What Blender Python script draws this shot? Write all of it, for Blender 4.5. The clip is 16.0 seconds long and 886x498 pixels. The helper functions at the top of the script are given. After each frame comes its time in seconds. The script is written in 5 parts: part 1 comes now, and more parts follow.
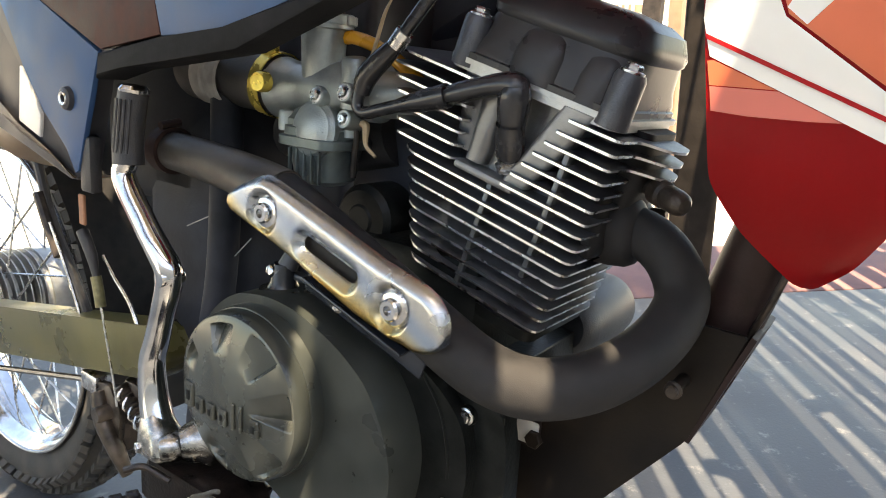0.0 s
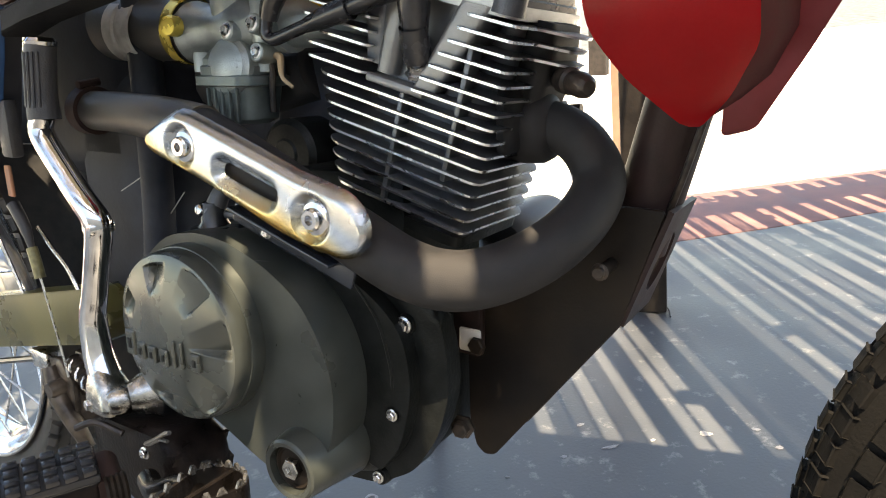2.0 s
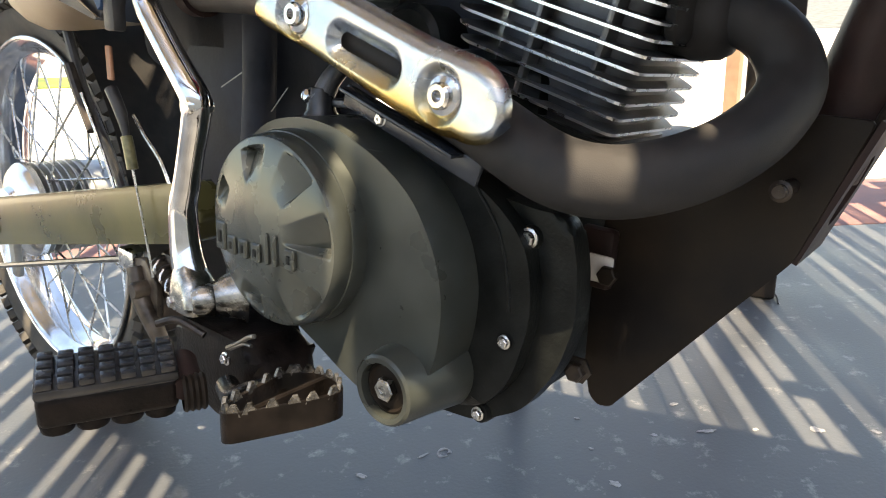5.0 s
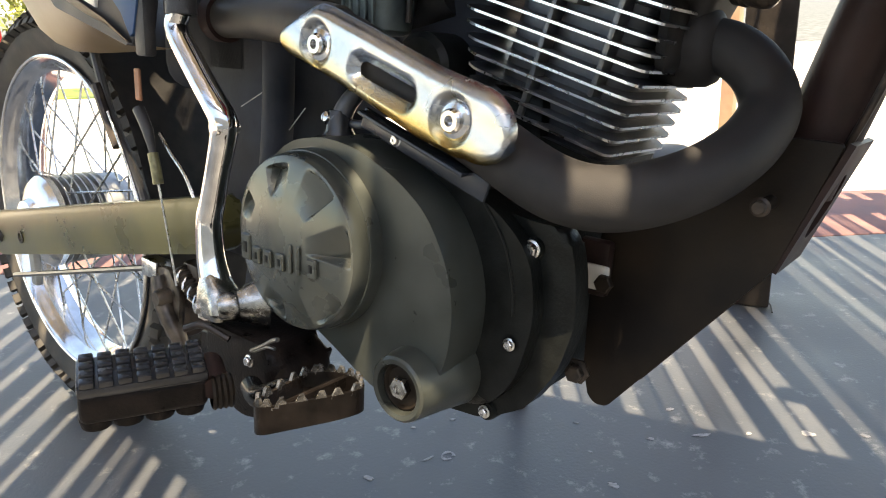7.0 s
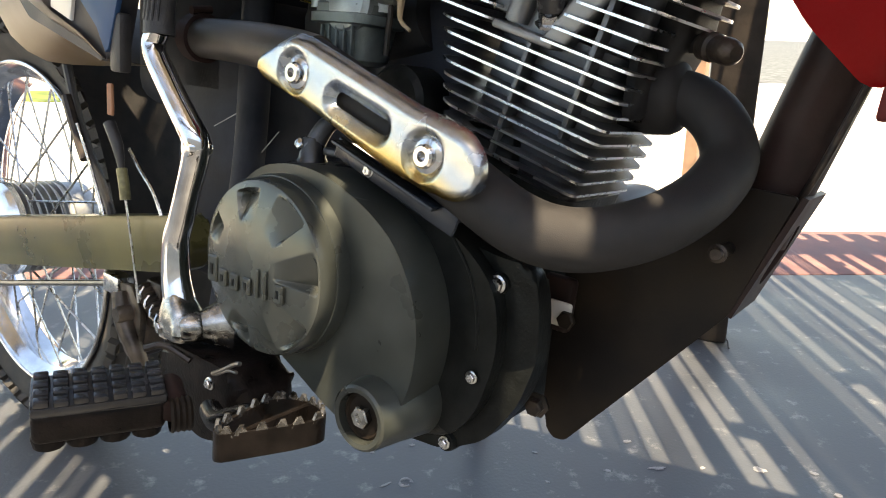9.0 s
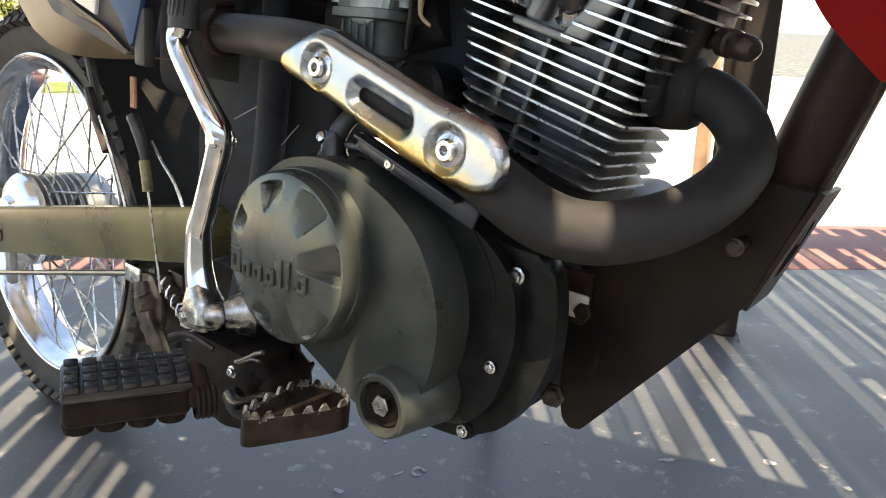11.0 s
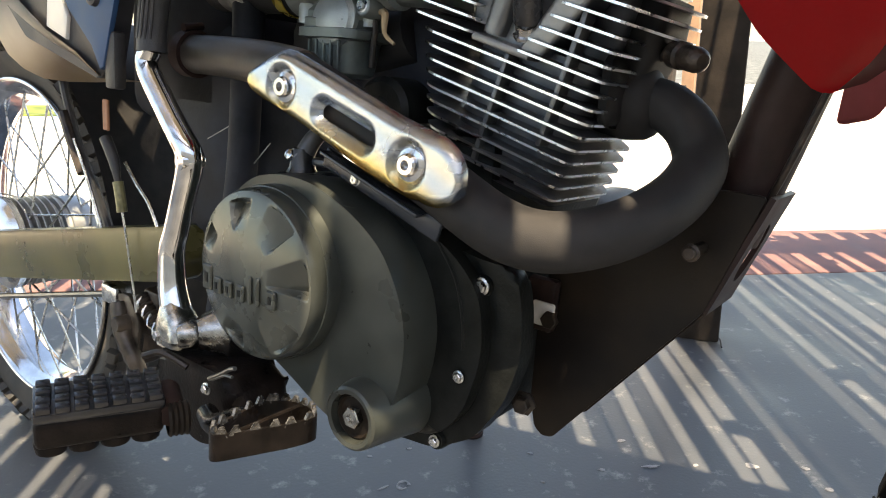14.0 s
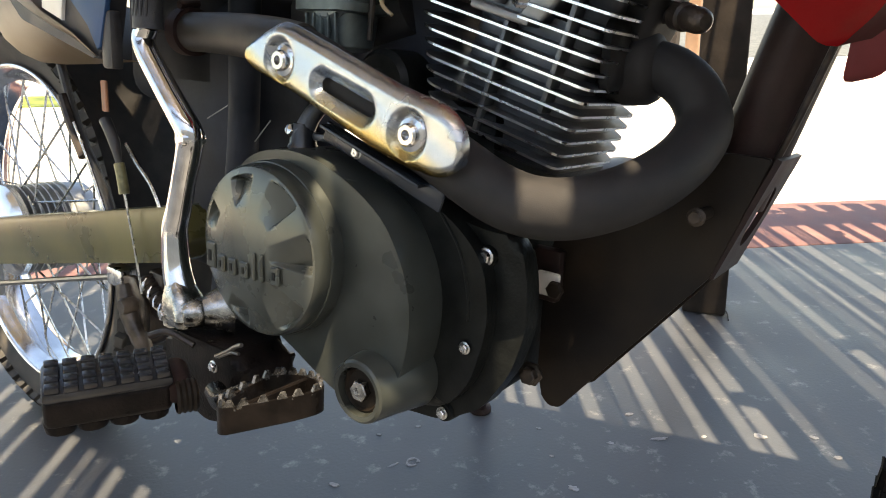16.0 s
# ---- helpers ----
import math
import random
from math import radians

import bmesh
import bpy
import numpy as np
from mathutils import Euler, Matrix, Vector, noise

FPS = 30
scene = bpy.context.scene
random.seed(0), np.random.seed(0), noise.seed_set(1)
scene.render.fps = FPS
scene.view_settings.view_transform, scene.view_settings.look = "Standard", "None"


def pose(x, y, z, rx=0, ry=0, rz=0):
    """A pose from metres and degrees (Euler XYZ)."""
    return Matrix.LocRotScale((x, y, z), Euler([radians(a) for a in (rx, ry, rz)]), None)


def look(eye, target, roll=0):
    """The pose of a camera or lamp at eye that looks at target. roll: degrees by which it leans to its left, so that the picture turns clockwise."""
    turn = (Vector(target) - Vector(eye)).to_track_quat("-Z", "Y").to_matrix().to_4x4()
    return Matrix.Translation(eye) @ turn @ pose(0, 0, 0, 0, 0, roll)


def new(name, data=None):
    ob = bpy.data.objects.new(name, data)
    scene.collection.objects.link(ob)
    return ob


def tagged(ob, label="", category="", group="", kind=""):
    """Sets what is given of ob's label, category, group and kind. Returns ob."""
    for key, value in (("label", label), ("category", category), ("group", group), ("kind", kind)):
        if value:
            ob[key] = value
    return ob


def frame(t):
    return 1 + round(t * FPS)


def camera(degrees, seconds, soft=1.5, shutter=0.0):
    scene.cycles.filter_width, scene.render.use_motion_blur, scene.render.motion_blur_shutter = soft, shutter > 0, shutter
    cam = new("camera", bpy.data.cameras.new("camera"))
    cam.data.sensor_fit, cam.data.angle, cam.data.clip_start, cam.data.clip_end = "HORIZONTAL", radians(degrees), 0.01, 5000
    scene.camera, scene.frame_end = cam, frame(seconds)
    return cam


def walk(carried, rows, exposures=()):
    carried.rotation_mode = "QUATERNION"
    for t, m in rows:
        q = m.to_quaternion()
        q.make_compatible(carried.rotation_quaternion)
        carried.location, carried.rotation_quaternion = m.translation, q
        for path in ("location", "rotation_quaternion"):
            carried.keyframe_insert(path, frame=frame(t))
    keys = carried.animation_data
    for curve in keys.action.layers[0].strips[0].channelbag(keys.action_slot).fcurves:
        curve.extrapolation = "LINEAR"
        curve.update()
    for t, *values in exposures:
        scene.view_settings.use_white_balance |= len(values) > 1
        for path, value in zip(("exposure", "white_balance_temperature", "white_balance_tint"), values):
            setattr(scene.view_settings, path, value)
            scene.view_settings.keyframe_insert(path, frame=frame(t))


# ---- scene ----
cam = camera(65.8, 16.0, soft=1.0)
PATH = [
    (0, (1.0974, -0.4213, 0.7934), (0.5479, 0.3494, 0.4706), 0.96),
    (0.5, (1.1044, -0.4206, 0.7823), (0.5589, 0.3491, 0.4507), -0.29),
    (1, (1.1067, -0.4230, 0.7770), (0.5595, 0.3416, 0.4367), -1.26),
    (1.5, (1.1222, -0.4305, 0.7696), (0.6055, 0.3563, 0.4322), -1.51),
    (2, (1.1429, -0.4210, 0.7338), (0.6214, 0.3651, 0.4019), -4.49),
    (2.5, (1.1628, -0.4098, 0.7043), (0.6260, 0.3719, 0.3869), -6.56),
    (3, (1.1817, -0.4015, 0.7153), (0.6577, 0.3877, 0.3948), -6.45),
    (3.5, (1.1489, -0.3605, 0.6932), (0.5646, 0.3739, 0.3480), -5.97),
    (4, (1.0925, -0.3553, 0.6746), (0.4914, 0.3415, 0.2834), -1.76),
    (4.5, (1.0533, -0.3762, 0.6536), (0.4230, 0.2908, 0.2564), -2.87),
    (5, (1.0800, -0.4019, 0.6637), (0.4783, 0.3121, 0.3056), -1.39),
    (5.2, (1.0849, -0.4290, 0.6642), (0.4792, 0.2962, 0.3369), -1.55),
    (7.3, (1.1060, -0.4362, 0.6795), (0.5053, 0.2823, 0.3288), -1.26),
    (7.5, (1.1129, -0.4357, 0.6786), (0.5266, 0.2902, 0.3190), -1.03),
    (8, (1.1072, -0.4347, 0.6732), (0.5186, 0.2835, 0.3020), -1.30),
    (8.5, (1.0983, -0.4336, 0.6838), (0.5044, 0.2972, 0.3472), 0.09),
    (9, (1.1005, -0.4396, 0.6886), (0.5281, 0.3173, 0.3731), 2.07),
    (9.2, (1.1009, -0.4397, 0.6873), (0.5275, 0.3136, 0.3652), 2.43),
    (11.3, (1.0987, -0.4602, 0.6914), (0.5174, 0.2848, 0.3641), 2.01),
    (11.5, (1.0985, -0.4646, 0.6891), (0.5055, 0.2720, 0.3639), 1.33),
    (12, (1.0952, -0.4631, 0.6920), (0.4844, 0.2589, 0.3671), 1.45),
    (12.5, (1.0959, -0.4681, 0.7044), (0.4789, 0.2625, 0.4118), 2.40),
    (13, (1.0929, -0.4654, 0.6949), (0.4788, 0.2631, 0.3913), 2.08),
    (13.5, (1.1029, -0.4570, 0.6938), (0.5169, 0.2931, 0.3873), 1.82),
    (14, (1.1196, -0.4485, 0.6937), (0.5470, 0.3118, 0.3869), 1.00),
    (14.5, (1.1288, -0.4459, 0.6946), (0.5734, 0.3309, 0.3977), 0.86),
    (15, (1.1265, -0.4429, 0.6938), (0.5617, 0.3245, 0.3903), 0.75),
    (15.5, (1.1263, -0.4455, 0.6895), (0.5701, 0.3208, 0.3677), 0.49),
    (16, (1.1205, -0.4480, 0.6845), (0.5471, 0.3017, 0.3541), -0.45),
]
EXPOSURE = [(0, 2.06, 8200, 10), (0.5, 2.16, 8200, 10), (2.4, 2.04, 8200, 10), (3.0, 1.74, 8200, 10), (3.5, 1.60, 8200, 10), (4.0, 1.81, 8200, 10), (4.5, 2.02, 8200, 10),
            (5.2, 2.00, 8200, 10), (7.5, 1.90, 8200, 10), (9, 1.82, 8200, 10), (12, 1.84, 8200, 10), (16, 1.68, 8200, 10)]
walk(cam, [(t, look(eye, target, roll)) for t, eye, target, roll in PATH], EXPOSURE)

# ---- world, sun, exposure ----
SUN = Vector((0.27, -0.26, 0.93)).normalized()
world = bpy.data.worlds.new("world")
scene.world = world
world.use_nodes = True
wn = world.node_tree.nodes
sky = wn.new("ShaderNodeTexSky")
sky.sky_type = 'NISHITA'
sky.sun_disc = False
sky.sun_elevation = math.asin(SUN.z)
sky.sun_rotation = math.atan2(SUN.x, SUN.y)
wn["Background"].inputs[1].default_value = 0.15
world.node_tree.links.new(sky.outputs[0], wn["Background"].inputs[0])
sun = new("sun", bpy.data.lights.new("sun", 'SUN'))
sun.data.energy = 4.5
sun.data.angle = radians(0.3)
sun.data.color = (1.0, 0.90, 0.74)
sun.matrix_world = look(SUN * 10, (0, 0, 0))


# ---- materials ----
def mat(name, color, rough=0.5, metal=0.0, var=0.12, scale=40.0, bump=0.15, fine=400.0, coat=0.0, tint=None, spec=0.5):
    """A surface with variation at two scales: blotches of tint, fine grain in colour, gloss and relief."""
    m = bpy.data.materials.new(name)
    m.use_nodes = True
    nt = m.node_tree
    b = nt.nodes["Principled BSDF"]
    tc = nt.nodes.new("ShaderNodeTexCoord")
    n1 = nt.nodes.new("ShaderNodeTexNoise")
    n2 = nt.nodes.new("ShaderNodeTexNoise")
    for n, s in ((n1, scale), (n2, fine)):
        n.inputs["Scale"].default_value = s
        n.inputs["Detail"].default_value = 6
        nt.links.new(tc.outputs["Object"], n.inputs["Vector"])
    mix = nt.nodes.new("ShaderNodeMix")
    mix.data_type = 'RGBA'
    lo = [c * (1 - var) for c in color]
    hi = tint if tint else [min(1, c * (1 + var)) for c in color]
    mix.inputs[6].default_value = (*lo, 1)
    mix.inputs[7].default_value = (*hi, 1)
    ramp = nt.nodes.new("ShaderNodeMapRange")
    ramp.inputs[1].default_value, ramp.inputs[2].default_value = 0.35, 0.65
    nt.links.new(n1.outputs["Fac"], ramp.inputs[0])
    nt.links.new(ramp.outputs[0], mix.inputs[0])
    nt.links.new(mix.outputs[2], b.inputs["Base Color"])
    r = nt.nodes.new("ShaderNodeMapRange")
    r.inputs[1].default_value, r.inputs[2].default_value = 0.3, 0.7
    r.inputs[3].default_value, r.inputs[4].default_value = rough * 0.8, min(1, rough * 1.2)
    nt.links.new(n1.outputs["Fac"], r.inputs[0])
    nt.links.new(r.outputs[0], b.inputs["Roughness"])
    bp = nt.nodes.new("ShaderNodeBump")
    bp.inputs["Strength"].default_value = bump
    bp.inputs["Distance"].default_value = 0.001
    nt.links.new(n2.outputs["Fac"], bp.inputs["Height"])
    nt.links.new(bp.outputs[0], b.inputs["Normal"])
    b.inputs["Metallic"].default_value = metal
    b.inputs["Coat Weight"].default_value = coat
    b.inputs["Specular IOR Level"].default_value = spec
    return m


M_CASE = mat("black_crankcase_paint", (0.0095, 0.0108, 0.0103), 0.38, 0.0, 0.35, 45, 0.35, 350, tint=(0.0145, 0.0158, 0.0148), spec=0.13)
M_COVER = mat("satin_grey_cover_paint", (0.050, 0.056, 0.051), 0.32, 0.35, 0.18, 25, 0.07, 1500)
M_CAP = mat("satin_grey_cap_paint", (0.108, 0.114, 0.101), 0.27, 0.6, 0.15, 25, 0.05, 1500)
M_FINGREY = mat("dull_grey_metal", (0.22, 0.22, 0.22), 0.38, 0.6, 0.15, 60, 0.25, 700)
M_BLACK = mat("black_enamel", (0.045, 0.045, 0.05), 0.42, 0.0, 0.25, 40, 0.1, 300, spec=0.35)
M_FRAME = mat("dusty_black_frame_paint", (0.031, 0.021, 0.0195), 0.45, 0.0, 0.3, 18, 0.2, 350, tint=(0.046, 0.027, 0.024), spec=0.12)
M_PIPE = mat("matt_black_exhaust_paint", (0.024, 0.0235, 0.0245), 0.62, 0.0, 0.25, 35, 0.15, 1400, tint=(0.032, 0.030, 0.030), spec=0.22)
M_PIPEBROWN = mat("brown_exhaust_pipe", (0.060, 0.051, 0.043), 0.42, 0.2, 0.35, 24, 0.3, 700, tint=(0.105, 0.088, 0.072))
M_RUBBER = mat("black_rubber", (0.034, 0.034, 0.037), 0.5, 0.0, 0.25, 60, 0.3, 600, tint=(0.05, 0.047, 0.046))
M_RUBBERGREY = mat("pale_grey_rubber", (0.36, 0.35, 0.33), 0.6, 0.0, 0.25, 60, 0.3, 500)
M_TYRE = mat("dusty_tyre_rubber", (0.028, 0.027, 0.026), 0.75, 0.0, 0.25, 25, 0.5, 500, tint=(0.075, 0.068, 0.06))
# front tyre: darker than the rear one, with its shade put into the colour
M_FRONTTYRE = mat("shaded_tyre_rubber", (0.0090, 0.0088, 0.0084), 0.85, 0.0, 0.3, 20, 0.5, 400, tint=(0.0130, 0.0118, 0.0108), spec=0.06)
M_PLATE = mat("oily_black_steel", (0.0165, 0.0140, 0.0130), 0.46, 0.0, 0.4, 14, 0.2, 300, tint=(0.024, 0.0175, 0.0125), spec=0.12)
M_GLOSSRUBBER = mat("glossy_black_rubber", (0.024, 0.024, 0.026), 0.24, 0.0, 0.25, 60, 0.1, 400)
M_LID = mat("glossy_black_lid", (0.040, 0.039, 0.040), 0.30, 0.0, 0.2, 30, 0.06, 260, spec=0.22)
M_GREYCAST = mat("grey_cast_metal", (0.075, 0.08, 0.09), 0.36, 0.4, 0.2, 60, 0.3, 700)
M_CAVITY = mat("blue_black_plastic", (0.033, 0.036, 0.045), 0.6, 0.0, 0.35, 16, 0.3, 220, spec=0.15)
M_WASHERWHITE = mat("sunlit_washer_white", (0.7, 0.68, 0.64), 0.2, 0.0, 0.1, 80, 0.02, 400)
M_LIME = mat("yellow_green_plastic", (0.55, 0.60, 0.16), 0.3, 0.0, 0.15, 60, 0.1, 300)
M_DARKSTEEL = mat("dark_worn_steel", (0.30, 0.30, 0.29), 0.24, 1.0, 0.35, 110, 0.35, 500, tint=(0.55, 0.54, 0.51))
M_STRAW = mat("pale_straw_plastic", (0.5, 0.36, 0.22), 0.5, 0.0, 0.1, 80, 0.1, 400)
M_EDGE = mat("matt_black_trim", (0.021, 0.021, 0.022), 0.7, 0.0, 0.3, 40, 0.2, 300, spec=0.05)
M_CHROME = mat("chrome", (0.54, 0.54, 0.545), 0.10, 1.0, 0.15, 60, 0.04, 900)
M_RIM = mat("road_dulled_chrome", (0.62, 0.63, 0.65), 0.13, 1.0, 0.1, 45, 0.08, 500, tint=(0.72, 0.73, 0.75))
M_STEEL = mat("zinc_plated_steel", (0.6, 0.6, 0.6), 0.28, 1.0, 0.2, 120, 0.1, 900)
M_ALU = mat("cast_aluminium", (0.42, 0.43, 0.43), 0.42, 0.9, 0.15, 60, 0.3, 900)
M_ZAMAC = mat("grey_carburettor_casting", (0.36, 0.40, 0.395), 0.42, 0.7, 0.15, 60, 0.3, 900)
M_FINEDGE = mat("polished_fin_edge", (0.70, 0.71, 0.73), 0.28, 1.0, 0.1, 60, 0.03, 900)
M_FIN = mat("black_fin_paint", (0.105, 0.110, 0.122), 0.36, 0.3, 0.25, 60, 0.25, 800)
M_GOLD = mat("yellow_passivated_zinc", (0.78, 0.60, 0.13), 0.28, 0.6, 0.2, 90, 0.1, 600)
M_YELLOWHOSE = mat("amber_fuel_hose", (0.75, 0.36, 0.03), 0.25, 0.0, 0.15, 60, 0.05, 300, coat=0.3)
M_RED = mat("red_plastic", (0.35, 0.005, 0.008), 0.20, 0.0, 0.12, 14, 0.04, 400, tint=(0.40, 0.008, 0.011), spec=0.28)
M_DARKRED = mat("red_plastic_shaded", (0.085, 0.012, 0.012), 0.75, 0.0, 0.15, 10, 0.05, 300, spec=0.08)
M_WHITEDECAL = mat("cream_white_decal", (0.75, 0.72, 0.66), 0.35, 0.0, 0.05, 15, 0.02, 300)
M_ORANGEMARK = mat("orange_decal_and_reflection", (0.62, 0.13, 0.05), 0.35, 0.0, 0.08, 15, 0.02, 300)
M_SALMON = mat("salmon_reflection_paint", (0.60, 0.14, 0.10), 0.35, 0.0, 0.08, 15, 0.02, 300)
M_BLUE = mat("slate_blue_plastic", (0.025, 0.072, 0.165), 0.5, 0.0, 0.1, 30, 0.06, 300, spec=0.35)
M_PANELDARK = mat("charcoal_plastic", (0.046, 0.045, 0.049), 0.45, 0.0, 0.2, 30, 0.08, 300, spec=0.25)
M_TOOTH = mat("worn_steel_teeth", (0.02, 0.019, 0.018), 0.26, 0.7, 0.5, 150, 0.3, 600, tint=(0.16, 0.155, 0.15))
M_PANELGREY = mat("painted_yard_reflection", (0.30, 0.22, 0.13), 0.36, 0.2, 0.08, 8, 0.03, 300)
M_MAROON = mat("maroon_plastic", (0.045, 0.013, 0.012), 0.6, 0.0, 0.3, 60, 0.12, 300, tint=(0.075, 0.028, 0.022), spec=0.2)
M_SWING = mat("olive_painted_steel", (0.115, 0.10, 0.035), 0.3, 0.2, 0.2, 14, 0.08, 300, tint=(0.16, 0.14, 0.05), coat=0.2)
M_GLOSSBLACK = mat("glossy_blue_black_paint", (0.022, 0.027, 0.036), 0.22, 0.2, 0.2, 30, 0.05, 400)
# a darker, duller red for the far shroud
M_REDFAR = mat("red_plastic_far_side", (0.20, 0.016, 0.016), 0.4, 0.0, 0.25, 12, 0.05, 300, tint=(0.26, 0.05, 0.06))
M_PEG = mat("dark_brown_worn_steel", (0.0095, 0.0075, 0.0069), 0.33, 0.0, 0.4, 70, 0.4, 420, tint=(0.018, 0.0130, 0.0112), spec=0.1)
M_POLISHED = mat("polished_aluminium", (0.80, 0.79, 0.77), 0.22, 1.0, 0.08, 40, 0.05, 700)
M_LINK = mat("brown_stamped_steel", (0.055, 0.044, 0.035), 0.34, 0.5, 0.4, 50, 0.25, 400, tint=(0.13, 0.105, 0.085))
M_BRAKEROD = mat("dulled_steel_rod", (0.20, 0.19, 0.18), 0.35, 0.9, 0.3, 80, 0.2, 500)
M_TAGTAN = mat("faded_orange_tag", (0.34, 0.15, 0.08), 0.6, 0.0, 0.2, 90, 0.2, 400)
M_OLIVE = mat("olive_spring_sleeve", (0.20, 0.18, 0.09), 0.35, 0.3, 0.3, 120, 0.4, 500)
M_STARTER = mat("dull_grey_casting", (0.060, 0.061, 0.063), 0.42, 0.1, 0.2, 40, 0.25, 600)
M_PEDAL = mat("oily_black_pedal_steel", (0.0065, 0.0055, 0.0052), 0.22, 0.0, 0.4, 60, 0.2, 400, tint=(0.0100, 0.0080, 0.0074), spec=0.1)
M_POCKET = mat("grey_cast_recess", (0.16, 0.165, 0.17), 0.36, 0.6, 0.2, 45, 0.2, 700)
M_BOWL = mat("dark_green_grey_casting", (0.15, 0.18, 0.175), 0.40, 0.5, 0.2, 60, 0.25, 800)
M_RUST = mat("rusty_steel", (0.020, 0.016, 0.014), 0.42, 0.3, 0.3, 90, 0.35, 500, tint=(0.055, 0.040, 0.031))
M_WOOD = mat("dark_weathered_wood", (0.028, 0.023, 0.021), 0.75, 0.0, 0.25, 18, 0.5, 140, tint=(0.044, 0.036, 0.031), spec=0.2)
M_TANWOOD = mat("sunlit_pine_wood", (0.45, 0.28, 0.18), 0.7, 0.0, 0.15, 18, 0.4, 140)
M_CANE = mat("cane", (0.38, 0.30, 0.18), 0.7, 0.0, 0.2, 20, 0.3, 140)
M_PLASTER = mat("pale_plaster", (0.55, 0.52, 0.47), 0.9, 0.0, 0.06, 3, 0.4, 120)
M_KERB = mat("oxide_red_kerb_paint", (0.19, 0.095, 0.088), 0.75, 0.0, 0.18, 7, 0.5, 120, tint=(0.25, 0.135, 0.12))
M_PALE = mat("pale_sandy_ground", (0.72, 0.68, 0.6), 0.95, 0.0, 0.06, 3, 0.5, 60)
M_GRASS = mat("grass", (0.09, 0.14, 0.025), 0.9, 0.0, 0.3, 5, 0.3, 60, tint=(0.2, 0.24, 0.05))
M_GREYPAVE = mat("grey_paving", (0.11, 0.12, 0.12), 0.85, 0.0, 0.5, 8, 0.4, 80)
M_LEAF = mat("yellow_green_leaves", (0.16, 0.20, 0.03), 0.6, 0.0, 0.3, 9, 0.1, 60, tint=(0.35, 0.36, 0.06))
M_REDPOLE = mat("red_pole_paint", (0.6, 0.03, 0.03), 0.5, 0.0, 0.1)


def concrete():
    """Dark blue-grey painted slab, with scuffs, dust and fine pits."""
    m = mat("blue_grey_painted_concrete", (0.060, 0.066, 0.076), 0.5, 0.0, 0.18, 5.0, 0.45, 160, tint=(0.082, 0.087, 0.096))
    nt = m.node_tree
    b = nt.nodes["Principled BSDF"]
    src = b.inputs["Base Color"].links[0].from_socket
    tc = nt.nodes.new("ShaderNodeTexCoord")
    n = nt.nodes.new("ShaderNodeTexNoise")
    n.inputs["Scale"].default_value, n.inputs["Detail"].default_value, n.inputs["Roughness"].default_value = 24, 9, 0.7
    nt.links.new(tc.outputs["Object"], n.inputs["Vector"])
    r = nt.nodes.new("ShaderNodeMapRange")
    r.inputs[1].default_value, r.inputs[2].default_value, r.inputs[4].default_value = 0.57, 0.72, 0.6
    nt.links.new(n.outputs["Fac"], r.inputs[0])
    mx = nt.nodes.new("ShaderNodeMix")
    mx.data_type = 'RGBA'
    mx.inputs[7].default_value = (0.36, 0.35, 0.33, 1)
    nt.links.new(r.outputs[0], mx.inputs[0])
    nt.links.new(src, mx.inputs[6])
    nt.links.new(mx.outputs[2], b.inputs["Base Color"])
    return m


M_SLAB = concrete()
M_SPOT = mat("dried_pale_paint", (0.27, 0.27, 0.275), 0.7, 0.0, 0.2, 200, 0.4, 600)


def heat_steel():
    """Bright stamped steel with straw and blue heat colours in cloudy patches."""
    m = mat("heat_tinted_stainless_steel", (0.78, 0.77, 0.74), 0.24, 1.0, 0.05, 30, 0.02, 1600)
    nt = m.node_tree
    b = nt.nodes["Principled BSDF"]
    tc = nt.nodes.new("ShaderNodeTexCoord")
    sep = nt.nodes.new("ShaderNodeSeparateXYZ")
    nt.links.new(tc.outputs["Object"], sep.inputs[0])
    n = nt.nodes.new("ShaderNodeTexNoise")
    n.inputs["Scale"].default_value, n.inputs["Detail"].default_value = 14, 1.0
    nt.links.new(tc.outputs["Object"], n.inputs["Vector"])
    a = nt.nodes.new("ShaderNodeMath")
    a.operation = 'MULTIPLY_ADD'
    a.inputs[1].default_value = 0.034
    nt.links.new(n.outputs["Fac"], a.inputs[0])
    nt.links.new(sep.outputs["Z"], a.inputs[2])
    r = nt.nodes.new("ShaderNodeMapRange")
    r.inputs[1].default_value, r.inputs[2].default_value = -0.006, 0.046
    nt.links.new(a.outputs[0], r.inputs[0])
    cr = nt.nodes.new("ShaderNodeValToRGB")
    e = cr.color_ramp.elements
    e[0].position, e[0].color = 0.0, (0.66, 0.43, 0.13, 1)
    e[1].position, e[1].color = 1.0, (0.80, 0.79, 0.76, 1)
    for p, c in ((0.16, (0.80, 0.62, 0.26, 1)), (0.28, (0.80, 0.74, 0.56, 1)), (0.42, (0.62, 0.70, 0.80, 1)), (0.54, (0.58, 0.68, 0.82, 1)), (0.75, (0.78, 0.78, 0.77, 1))):
        k = e.new(p)
        k.color = c
    nt.links.new(r.outputs[0], cr.inputs[0])
    nt.links.new(cr.outputs[0], b.inputs["Base Color"])
    return m


M_SHIELD = heat_steel()


